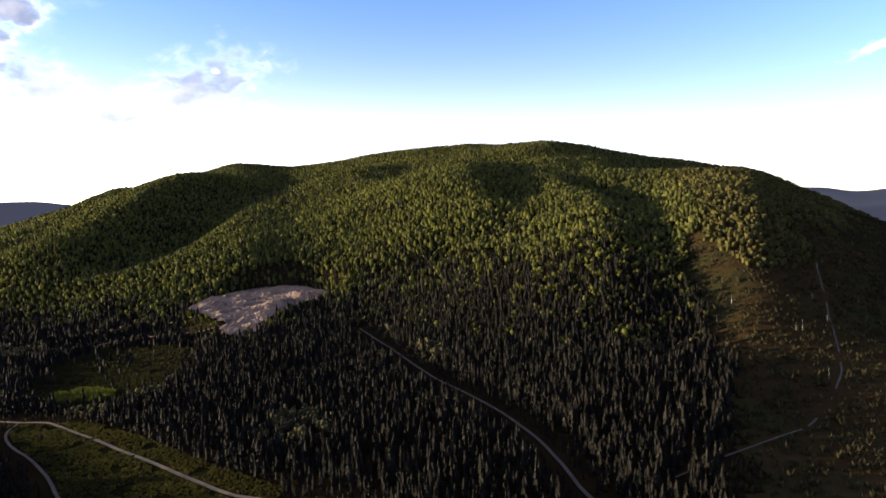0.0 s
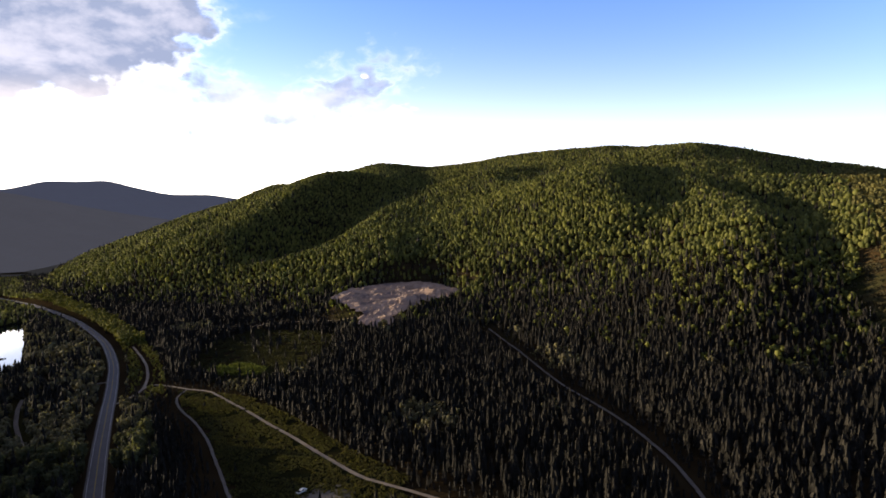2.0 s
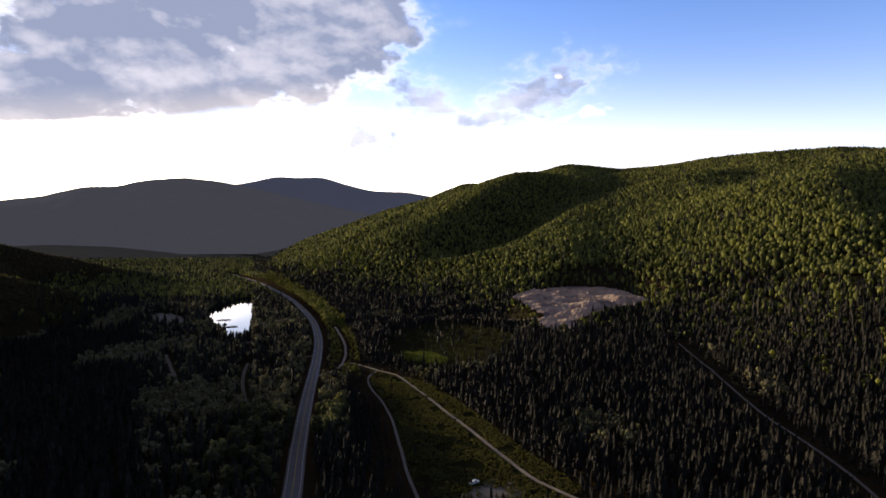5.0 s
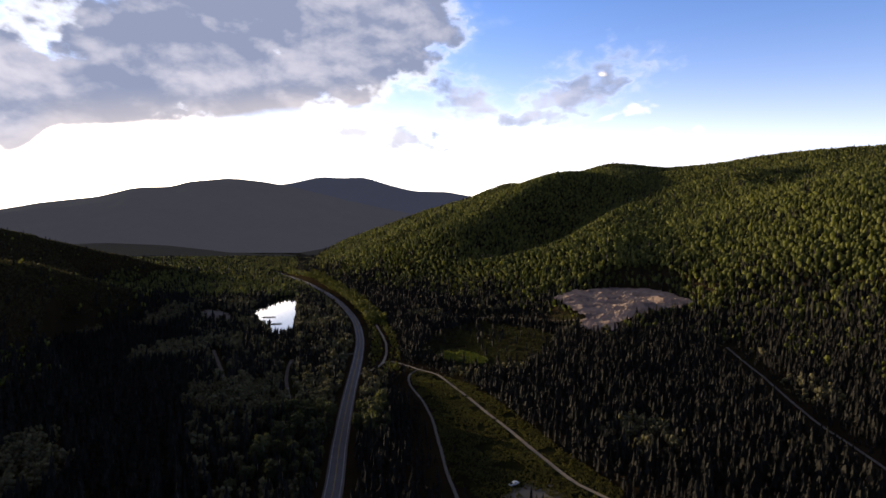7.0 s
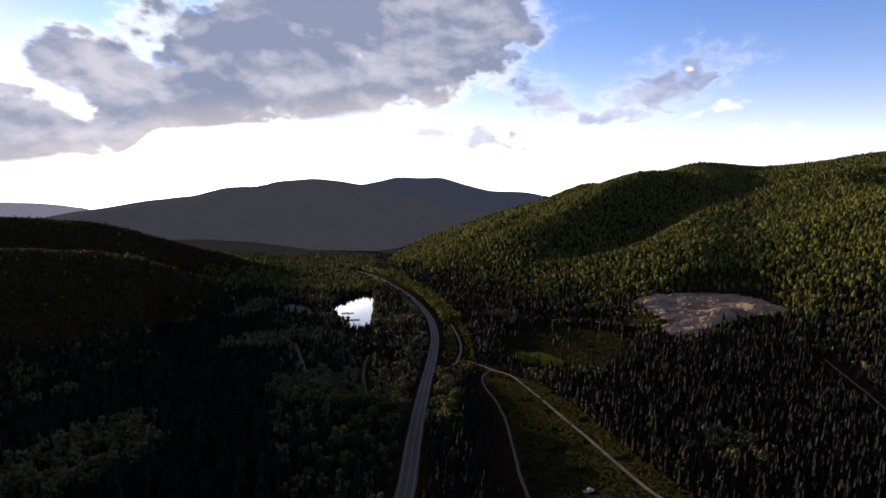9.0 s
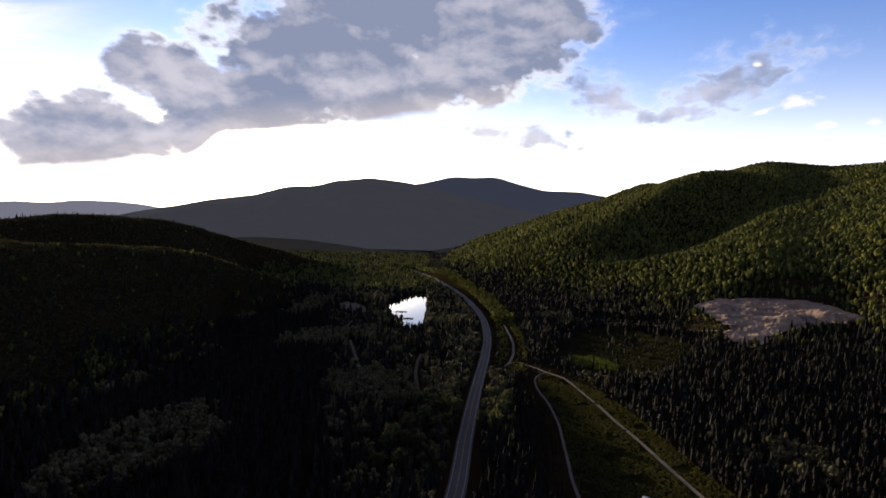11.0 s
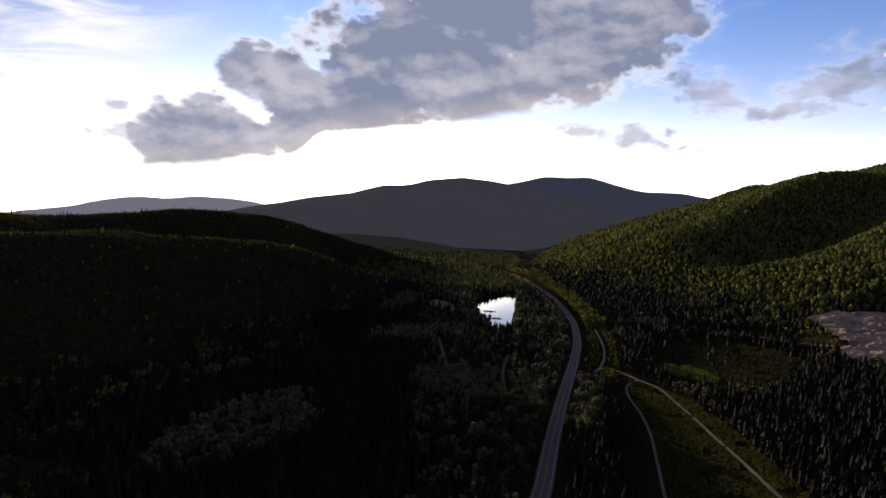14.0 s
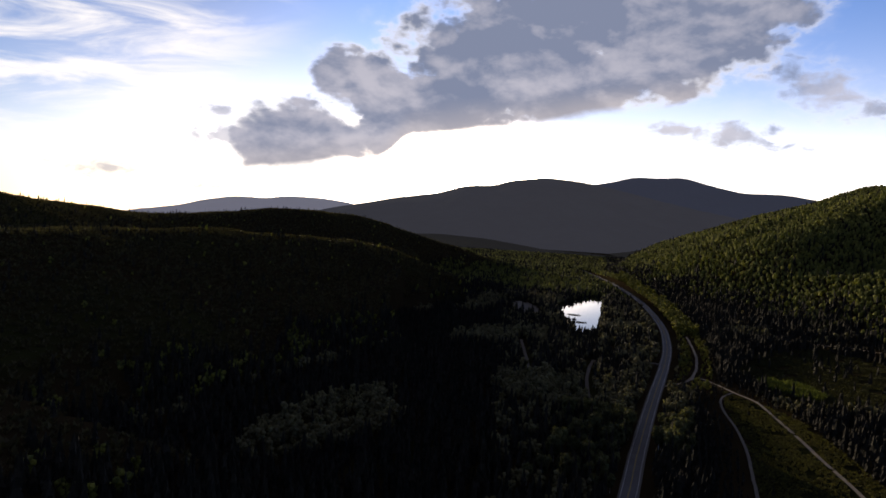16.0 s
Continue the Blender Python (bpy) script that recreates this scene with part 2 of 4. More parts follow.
# far slopes: air haze put into bluer, paler colours and a faint emission
M_FAR = material("far_slopes_haze_tint", [(0.02, 0.024, 0.028), (0.038, 0.041, 0.044)], 0.004, 8.0, 0.02, vary="noise", glow=(0.028, 0.029, 0.037), spec=0.0)
M_FOOT = material("foothill_woods_haze_glow", [(0.012, 0.014, 0.011), (0.02, 0.022, 0.015)], 0.02, 5.0, 0.06, vary="noise", glow=(0.012, 0.012, 0.0135), spec=0.0)
M_FAR_BLUE = material("far_slopes_blue_haze_tint", [(0.022, 0.027, 0.042), (0.03, 0.036, 0.052)], 0.004, 8.0, 0.02, vary="noise", glow=(0.024, 0.0275, 0.042), spec=0.0)
M_FARTHER = material("farthest_slopes_haze_tint", [(0.2, 0.22, 0.28), (0.24, 0.26, 0.32)], 0.002, 0.0, vary="noise", glow=(0.11, 0.11, 0.13), spec=0.0)
# darker copy of the track dirt, with deep shade put into the colour
M_SHADY = material("dirt_shade_tint", [(0.1, 0.085, 0.068), (0.17, 0.145, 0.12)], 0.12, 0.08, 1.0, vary="noise")


def water():
    mat = bpy.data.materials.new("still_water")
    mat.use_nodes = True
    n = Nodes(mat.node_tree)
    bsdf = n.add("ShaderNodeBsdfPrincipled")
    bsdf.inputs["Base Color"].default_value = (0.012, 0.016, 0.016, 1)
    bsdf.inputs["Roughness"].default_value = 0.03
    bsdf.inputs["IOR"].default_value = 1.33
    b = n.add("ShaderNodeBump")
    b.inputs["Distance"].default_value = 0.002
    n.put(n.noise(n.add("ShaderNodeNewGeometry").outputs["Position"], 0.6, 3.0), b.inputs["Height"])
    n.tree.links.new(b.outputs[0], bsdf.inputs["Normal"])
    end = n.add("ShaderNodeOutputMaterial")
    n.tree.links.new(bsdf.outputs[0], end.inputs[0])
    return mat


M_WATER = water()


# ---------------------------------------------------------------- the lie of the land
def polar(az, r):
    a = np.radians(az)
    return -np.sin(a) * r, np.cos(a) * r


def crest(points):
    """A crest line from (heading, elevation seen from the drone, distance) to x, y, z."""
    p = np.array(points, float)
    x, y = polar(p[:, 0], p[:, 2])
    return np.stack([x, y, EYE_Z + p[:, 2] * np.tan(np.radians(p[:, 1]))], 1)


# crest, fall of its sides and roundness of its top
RIDGES = [
    # the dark hill across the road
    (crest([(150, 7, 700), (135, 6, 780), (118, 3, 850), (102.5, 0.35, 930), (99.8, -0.2, 960), (96.6, -0.6, 1000), (90.3, -0.8, 1100), (83.8, -0.5, 1220),
            (76.5, 0.2, 1340), (73.0, 0.0, 1400), (69.5, -0.8, 1440), (66.4, -1.8, 1440), (63.4, -2.5, 1430), (60.2, -3.5, 1410), (57.2, -4.4, 1370), (53.5, -5.2, 1300)]), 0.34, 60),
    (crest([(118, -3.2, 560), (102.4, -2.7, 620), (93.3, -2.6, 680), (81.0, -2.1, 780), (73.5, -2.3, 850), (68.4, -3.5, 870), (63.3, -5.3, 860), (59.6, -7.1, 840), (57.0, -8.5, 780)]), 0.30, 60),
    # behind the drone
    (crest([(150, 3, 1500), (190, 4, 1500), (230, 3, 1500), (-85, 2, 1300), (-70, -3, 1150)]), 0.3, 80),
]
# the wooded hill: heading, elevation and distance of its crest
HILL = [(-75, -7, 1100), (-60, -6.6, 1150), (-48, -5.6, 1230), (-38.3, -3.7, 1330), (-34.4, -1.7, 1400), (-30.9, 0.3, 1480), (-29.3, 1.2, 1520), (-27.7, 2.1, 1560), (-24, 2.85, 1640),
        (-19.7, 3.8, 1750), (-14.8, 5.3, 1850), (-10.2, 6.1, 1900), (-6.6, 6.15, 1930), (-3, 6.45, 1960), (2.7, 6.25, 2020), (8.9, 5.85, 2140), (15, 5.6, 2260),
        (19, 6.0, 2260), (23.9, 4.85, 2200), (27.2, 4.1, 2140), (31, 3.0, 2050), (36, 1.55, 1950), (41.2, -0.2, 1820), (44.3, -1.5, 1690), (46.8, -3.1, 1560), (48.6, -4.6, 1430), (52, -5.4, 1400), (60, -5.5, 1400)]
# heading and distance of its foot
FOOT = [(-75, 520), (-40, 420), (-30, 420), (-20, 440), (-10, 490), (0, 570), (10, 690), (20, 720), (27, 780), (33, 860), (39, 960), (43, 1060), (46, 1160), (49, 1270), (60, 1300)]


def wave(x, y, length, seed, layers=4):
    """Smooth random relief of about unit height."""
    rng = np.random.default_rng(seed)
    out = np.zeros_like(x)
    for k in range(layers):
        for _ in range(5):
            a, ph = rng.uniform(0, 2 * math.pi, 2)
            w = 2 * math.pi / length * 1.9 ** k * rng.uniform(0.75, 1.3)
            out += np.sin((x * math.cos(a) + y * math.sin(a)) * w + ph) * 0.32 * 0.5 ** k
    return out


def to_line(x, y, line):
    """Distance of each point to a polyline, and the line's height at the nearest place."""
    best, height = np.full(x.shape, 1e9), np.zeros(x.shape)
    for a, b in zip(line[:-1], line[1:]):
        d = b[:2] - a[:2]
        s = np.clip(((x - a[0]) * d[0] + (y - a[1]) * d[1]) / (d @ d), 0, 1)
        dist = np.hypot(x - a[0] - s * d[0], y - a[1] - s * d[1])
        near = dist < best
        best = np.where(near, dist, best)
        if len(a) > 2:
            height = np.where(near, a[2] + s * (b[2] - a[2]), height)
    return best, height


def across_line(x, y, line):
    """Distance to a plan line, the side (positive towards the sunset) and the share of the way along it."""
    best, side, way = np.full(x.shape, 1e9), np.zeros(x.shape), np.zeros(x.shape)
    count = len(line) - 1
    for i, (a, b) in enumerate(zip(line[:-1], line[1:])):
        d = b - a
        s = np.clip(((x - a[0]) * d[0] + (y - a[1]) * d[1]) / (d @ d), 0, 1)
        dist = np.hypot(x - a[0] - s * d[0], y - a[1] - s * d[1])
        near = dist < best
        best = np.where(near, dist, best)
        side = np.where(near, ((x - a[0]) * d[1] - (y - a[1]) * d[0]) / np.hypot(*d), side)
        way = np.where(near, (i + s) / count, way)
    return best, side, way


def inside(x, y, poly):
    """Signed distance to a closed outline, positive inside."""
    ring = np.vstack([poly, poly[:1]])
    dist, _ = to_line(x, y, ring)
    hit = np.zeros(x.shape, bool)
    for a, b in zip(ring[:-1], ring[1:]):
        if a[1] != b[1]:
            hit ^= ((a[1] > y) != (b[1] > y)) & (x < (b[0] - a[0]) * (y - a[1]) / (b[1] - a[1]) + a[0])
    return np.where(hit, dist, -dist)


def outline(points):
    return np.stack(polar(*np.array(points, float).T), 1)


def curve(points, step=6.0):
    """A smooth line through plan points given by heading and distance."""
    p = outline(points)
    p = np.vstack([2 * p[0] - p[1], p, 2 * p[-1] - p[-2]])
    out = []
    for a, b, c, d in zip(p[:-3], p[1:-2], p[2:-1], p[3:]):
        k = max(2, int(np.linalg.norm(c - b) / step))
        for s in np.arange(k) / k:
            out.append(0.5 * (2 * b + (c - a) * s + (2 * a - 5 * b + 4 * c - d) * s * s + (3 * b - a - 3 * c + d) * s ** 3))
    return np.array(out + [p[-2]])


PIT = outline([(23.8, 770), (22.1, 815), (18.7, 838), (15.2, 845), (13.1, 815), (10.9, 775), (13.9, 735), (15.2, 725), (16.6, 700), (17.9, 670), (18.1, 650), (19.6, 640), (21.5, 655), (20.8, 690), (22.0, 725)])
LAKE = outline([(52.4, 880), (51.7, 925), (50.9, 965), (49.7, 1030), (48.9, 1040), (48.8, 870), (49.0, 800), (49.2, 690), (50.4, 670), (51.3, 730), (52.3, 820)])
MEADOW = outline([(37.6, 492), (33.4, 462), (31.0, 440), (27.7, 384), (22.5, 319), (17.2, 279), (17, 245), (28, 245), (33.2, 275), (34.7, 330), (35.8, 390), (37.2, 440)])
BOG = outline([(37.1, 560), (35.5, 680), (31, 745), (25.8, 690), (23.0, 640), (24.3, 546), (29.6, 470), (33.7, 490)])
GLADE = outline([(35.4, 535), (34.8, 556), (33.0, 566), (31.6, 556), (30.2, 534), (30.4, 516), (32.4, 516)])
SAND = outline([(57.8, 800), (56.2, 850), (54.6, 830), (54.2, 760), (55.6, 755)])

ROAD = curve([(140, 75), (72, 100), (51, 180), (45.6, 245), (44.4, 327), (43.8, 391), (43.2, 466), (42.7, 550), (42.6, 651), (43.3, 794), (45.0, 995), (46.6, 1159), (48.3, 1321), (49.6, 1480), (50.6, 1620)])
TRACKS = [   # line, half-width
    (curve([(42.5, 480), (41.6, 490), (40.5, 512), (40.1, 541), (40.0, 593), (40.5, 663), (41.0, 720)]), 1.1),
    (curve([(40.5, 512), (39.7, 524), (37.8, 505), (36.8, 493), (35.1, 478), (33.8, 451), (32.4, 422), (30.2, 381), (28.0, 350), (24.7, 310), (21.8, 284), (18.9, 270), (9, 240)]), 1.15),
    (curve([(36.9, 494), (37.8, 471), (37.5, 438), (36.4, 403), (35.4, 362), (34.7, 323), (34.1, 292), (33.6, 275), (31, 215)]), 0.8),
    (curve([(8.6, 620), (5.6, 527), (2.1, 437), (-1.5, 384), (-5.1, 341), (-7.7, 308), (-10.2, 275), (-12.6, 244), (-20, 200)]), 0.95),
    (curve([(33.5, 775), (31.4, 765), (29.1, 760), (27.0, 745), (24.3, 725), (21.3, 690)]), 1.6),
    (curve([(55.9, 600), (55.6, 553), (55.2, 503), (54.7, 465)]), 1.4),
    (curve([(49.0, 540), (49.3, 507), (49.5, 473), (49.2, 424), (48.6, 400)]), 1.3),
    (curve([(-20, 262), (-23.0, 280), (-25.8, 298), (-29.7, 328), (-31.8, 350), (-33.4, 407), (-33.9, 467), (-33.1, 560), (-32.4, 640)]), 0.6),
    (curve([(42.7, 555), (43.6, 557), (44.7, 552)], 3), 1.6),
    (curve([(55.6, 855), (54.7, 796), (54.4, 755), (52.0, 670), (48.9, 629), (47.7, 614), (47.4, 585)]), 1.2),
]


def smoothed(points, column, width):
    """A table over the heading, from -90 to 75 degrees, softened over so many degrees."""
    p = np.array(points, float)
    az = np.arange(-90, 75.01, 0.25)
    k = np.exp(-0.5 * (np.arange(-24, 25) * 0.25 / width) ** 2)
    v = np.interp(az, p[:, 0], p[:, column])
    return az, np.convolve(np.pad(v, 24, "edge"), k / k.sum(), "valid")


HILL_EL, HILL_FAR, HILL_FOOT = smoothed(HILL, 1, 0.6), smoothed(HILL, 2, 2.0), smoothed(FOOT, 1, 2.0)


def hill_face(x, y):
    """The even face of the wooded hill: steep at the foot, easing towards the crest, falling off behind; and how far below the crest."""
    r, az = np.hypot(x, y), np.degrees(np.arctan2(-x, y))
    far, foot = np.interp(az, *HILL_FAR), np.interp(az, *HILL_FOOT)
    top = np.maximum(EYE_Z + far * np.tan(np.radians(np.interp(az, *HILL_EL) + 0.12 + 0.38 * np.clip((14 - az) / 8, 0, 1))), 0)
    p = (r - foot) / (far - foot)
    p = 0.06 * np.logaddexp(0, p / 0.06)              # a soft foot
    face = np.where(p < 1, p * (1.45 - 0.45 * p), 1 - 0.25 * (p - 1) - 1.2 * (p - 1) ** 2)
    fade = np.clip((75 - az) / 12, 0, 1) * np.clip((az + 88) / 12, 0, 1)
    return np.maximum(top * face * fade, 0), np.clip((1.0 - p) / 0.3, 0, 1)


def on_face(points):
    """Plan points where the lines of sight (heading, elevation) from the drone meet the hill's face."""
    out = []
    for az, el in points:
        r = np.arange(350.0, 2300.0, 5.0)
        x, y = polar(np.full(r.size, az), r)
        under = np.flatnonzero(hill_face(x, y)[0] >= EYE_Z + r * math.tan(radians(el)))
        out.append((az, r[under[0]] if under.size else np.interp(az, *HILL_FAR)))
    return outline(out)


# lines down the face, the height of the swell along it, its breadth on the lee and on the sunlit side
SPURS = [
    (on_face([(27.0, 4.2), (29.1, 2.9), (33.1, 0.9), (38.2, -1.8), (42.1, -4.1)]), 26, 75, 170),
    (on_face([(21.3, 4.6), (22.9, 3.8), (26.0, 1.3), (29.6, -0.8), (32.8, -2.9), (36.0, -4.9)]), 58, 105, 210),
    (on_face([(3.7, 4.8), (8, 4.2), (14.2, 2.7), (19.4, -0.3), (25, -2.8), (28, -4.5), (30.5, -6)]), 24, 520, 95),
    (on_face([(18, 4.6), (20.5, 3.0), (24.0, 0.3), (28.0, -2.0), (31, -4.2)]), -42, 90, 90),
    (on_face([(-0.3, 4.8), (-1.3, 4.1), (-2.6, 2.2), (-2.8, -0.6), (-3.6, -3.5)]), 26, 65, 170),
    (on_face([(-5.5, 3.5), (-6.5, 1.6), (-8.5, -0.8)]), -16, 60, 60),
    (on_face([(-8.8, 4.2), (-11.6, 2.4), (-15.2, -0.6), (-17.3, -3.2), (-18.6, -7), (-19.6, -12)]), 26, 60, 190),
    (on_face([(-9.6, 4.2), (-13.5, 1.8), (-17.6, -1.4), (-19.2, -3.6), (-20.8, -7.1), (-21.8, -12), (-23.2, -17)]), -24, 38, 38),
    (on_face([(-20.6, 2.4), (-22.6, 1.0), (-25.2, -2.2), (-27.6, -7), (-29, -13)]), 24, 140, 130),
    (on_face([(-28.2, 0.9), (-30.3, -1.5), (-33, -5.2), (-36, -11)]), 26, 80, 170),
]


def land(x, y):
    """Height of the ground."""
    x, y = np.asarray(x, float), np.asarray(y, float)
    soft, total = 7.0, np.ones(x.shape)
    for line, fall, round_top in RIDGES:
        d, top = to_line(x, y, line)
        total += np.exp(np.clip((top - fall * (np.sqrt(d * d + round_top ** 2) - round_top)) / soft, -40, 60))
    face, below = hill_face(x, y)
    body = np.clip(face / 60, 0, 1) * below * (2 - below)
    for line, high, lee, sunny in SPURS:
        d, across, along = across_line(x, y, line)
        wide = lee + (sunny - lee) * np.clip(0.5 + across / 60, 0, 1)
        ends = np.clip(along / 0.3, 0, 1) * np.clip((1 - along) / 0.2, 0, 1)
        face = face + high * np.exp(-(d / wide) ** 2) * body * ends * (2 - ends)
    total += np.exp(np.clip(face / soft, -40, 60))
    h = soft * np.log(total / 2)
    h = h + np.clip(h / 70, 0, 1) * (wave(x, y, 420, 5) * 5.0)
    pit = inside(x, y, PIT)
    floor_z = 12 + (np.hypot(x, y) - 640) * 0.145
    w = np.clip((pit + 22) / 22, 0, 1)
    w = w * w * (3 - 2 * w)
    h = h * (1 - w) + (floor_z - 1.5) * w
    w = np.clip((inside(x, y, LAKE) + 14) / 18, 0, 1)
    return h * (1 - w) - 1.6 * w


def mesh_object(name, verts, faces, mat, parent=None, smooth=False):
    """One mesh object from arrays; faces all of one size."""
    verts, faces = np.asarray(verts, np.float32), np.asarray(faces, np.int32)
    me = bpy.data.meshes.new(name)
    n, k = faces.shape
    me.vertices.add(len(verts))
    me.vertices.foreach_set("co", verts.ravel())
    me.loops.add(n * k)
    me.loops.foreach_set("vertex_index", faces.ravel())
    me.polygons.add(n)
    me.polygons.foreach_set("loop_start", np.arange(n, dtype=np.int32) * k)
    me.polygons.foreach_set("use_smooth", np.full(n, smooth))
    me.materials.append(mat)
    me.update(calc_edges=True)
    ob = new(name, me)
    ob.parent = parent
    return ob


def grid_faces(rows, cols):
    i = np.arange(rows - 1)[:, None] * cols + np.arange(cols - 1)[None]
    return np.stack([i, i + 1, i + cols + 1, i + cols], -1).reshape(-1, 4)


def build_ground():
    az = np.concatenate([np.arange(-60, 116, 0.55), np.linspace(116, 300, 70)])
    r = np.concatenate([np.linspace(0.5, 200, 14)[:-1], np.geomspace(200, 2500, 210)[:-1], np.geomspace(2500, 4950, 26)])
    rr, aa = np.meshgrid(r, az, indexing="ij")
    x, y = polar(aa, rr)
    z = land(x, y)
    ob = mesh_object("ground", np.stack([x, y, z], -1).reshape(-1, 3), grid_faces(len(r), len(az))[:, ::-1], M_GROUND, smooth=True)
    tagged(ob, "dark mossy forest floor of valley and hillsides", "ground", kind="structure")


build_ground()


def strip(name, line, offset, half, lift, mat, parent=None, wobble=0.0):
    """A band along a plan line, laid on the ground."""
    d = np.gradient(line, axis=0)
    d /= np.linalg.norm(d, axis=1)[:, None]
    side = np.stack([-d[:, 1], d[:, 0]], 1)
    rows = []
    rng = np.random.default_rng(len(line))
    jit = np.convolve(rng.normal(0, 1, len(line)), np.ones(4) / 4, "same") * wobble
    for s in (-1, -0.4, 0.4, 1):
        p = line + side * (offset + s * (half + s * jit))[:, None] if wobble else line + side * (offset + s * half)
        z = land(line[:, 0], line[:, 1]) * 0.7 + land(p[:, 0], p[:, 1]) * 0.3 + lift
        rows.append(np.column_stack([p, z]))
    v = np.stack(rows, 1)
    return mesh_object(name, v.reshape(-1, 3), grid_faces(len(line), 4)[:, ::-1], mat, parent, True)


road = tagged(strip("road", ROAD, 0, 3.7, 0.55, M_ASPHALT), "grey two-lane asphalt highway winding up the valley", "road", kind="structure")
strip("gravel_shoulder", ROAD, 0, 4.5, 0.40, M_SHOULDER, road, 0.2)
for name, off, half, mat in (("edge_line", 3.3, 0.10, M_WHITE), ("edge_line", -3.3, 0.10, M_WHITE), ("centre_line", 0.14, 0.07, M_YELLOW), ("centre_line", -0.14, 0.07, M_YELLOW)):
    strip(name, ROAD, off, half, 0.60, mat, road)
# all but three tracks take the dirt colour that has shade in it
for k, (line, half) in enumerate(TRACKS):
    tagged(strip("dirt_track", line, 0, half, 0.75, M_DIRT if k in (0, 1, 4) else M_SHADY, None, 0.4), "pale dusty dirt track between the trees", "dirt road", kind="structure")


def patch(name, poly, mat, lift, relief, cell, label, category, seed, height=None):
    """An uneven sheet of ground cover with a ragged outline."""
    lo, hi = poly.min(0) - 6, poly.max(0) + 6
    xs, ys = np.arange(lo[0], hi[0], cell), np.arange(lo[1], hi[1], cell)
    x, y = np.meshgrid(xs, ys, indexing="ij")
    edge = inside(x, y, poly) + wave(x, y, 22, seed, 3) * 3.0
    z = (land(x, y) if height is None else height(x, y)) + lift + np.clip(edge / 8, -1, 1) * 0.3
    z += relief * wave(x, y, 34, seed + 1, 4) * np.clip(edge / 12, 0, 1)
    f = grid_faces(len(xs), len(ys))
    keep = (edge.ravel()[f] > -0.5).all(1)
    ob = mesh_object(name, np.stack([x, y, z], -1).reshape(-1, 3), f[keep], mat, None, True)
    return tagged(ob, label, category, kind="structure")


def pit_floor(x, y):
    z = 12 + (np.hypot(x, y) - 640) * 0.145
    for az, r, long, wide, high, turn in PIT_HEAPS:
        a, b = polar(az, r)
        c, d = math.cos(radians(turn)), math.sin(radians(turn))
        u, v = ((x - a) * c + (y - b) * d) / long, ((y - b) * c - (x - a) * d) / wide
        bump = np.clip(1.35 * np.exp(-u * u - v * v), 0, 1)     # flat-topped heap
        z = z + 0.85 * high * bump
    z = z + 0.7 * np.abs(wave(x, y, 20, 77, 4)) + 0.9 * np.clip(np.abs(wave(x, y, 11, 78, 3)) - 0.25, 0, 1) + 0.6 * np.abs(wave(x, y, 6, 79, 3))
    return z


# heading, distance, half-length, half-width, height, turn of the spoil heaps
PIT_HEAPS = [(15.9, 740, 26, 8, 7.5, 20), (13.8, 775, 24, 7, 5.5, -10), (17.2, 712, 12, 9, 4.0, 50), (19.5, 770, 30, 6, 2.2, 10), (21.0, 730, 16, 6, 2.0, -30),
             (14.7, 815, 34, 5, 3.0, 0), (18.5, 672, 10, 6, 2.5, 0), (21.9, 775, 12, 6, 2.4, 60), (12.4, 785, 12, 7, 3.0, 30), (17.2, 810, 20, 5, 2.0, 15)]
patch("gravel_pit", PIT, M_GRAVEL, 0.4, 0.7, 1.2, "bare pinkish tan gravel pit with low heaps", "gravel pit", 3, pit_floor)
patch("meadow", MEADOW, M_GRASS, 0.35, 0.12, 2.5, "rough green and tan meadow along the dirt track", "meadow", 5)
patch("bog", BOG, M_GROUND, 0.15, 0.15, 4.0, "dark open bog with low brush", "bog", 7)
HEATH = outline([(-19.2, 1400), (-19.6, 1150), (-21, 800), (-23.5, 500), (-26, 300), (-27, 225), (-55, 225), (-55, 700), (-50, 1000), (-38, 1300), (-29, 1450), (-22, 1500)])
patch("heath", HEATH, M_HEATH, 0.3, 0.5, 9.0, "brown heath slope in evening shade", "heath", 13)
patch("gravel_pad", outline([(28.6, 268), (27.0, 280), (25.4, 283), (22.6, 268), (22.2, 248), (27.6, 246)]), M_SHADY, 0.55, 0.1, 2.0, "bare grey gravel pull-off", "gravel pad", 15)
patch("glade", GLADE, M_BRIGHT_GRASS, 0.3, 0.3, 3.0, "bright yellow-green grassy glade", "grass", 9)
patch("sand_bank", SAND, M_SHADY, 0.5, 0.5, 3.0, "bare dirt bank beside the pond", "bare ground", 11)
lake_ring = LAKE.mean(0) + (LAKE - LAKE.mean(0)) * 1.18
lake = tagged(mesh_object("water", np.column_stack([lake_ring, np.full(len(lake_ring), -0.35)]), [list(range(len(lake_ring)))], M_WATER),
              "still pond mirroring the bright evening sky", "pond", kind="structure")


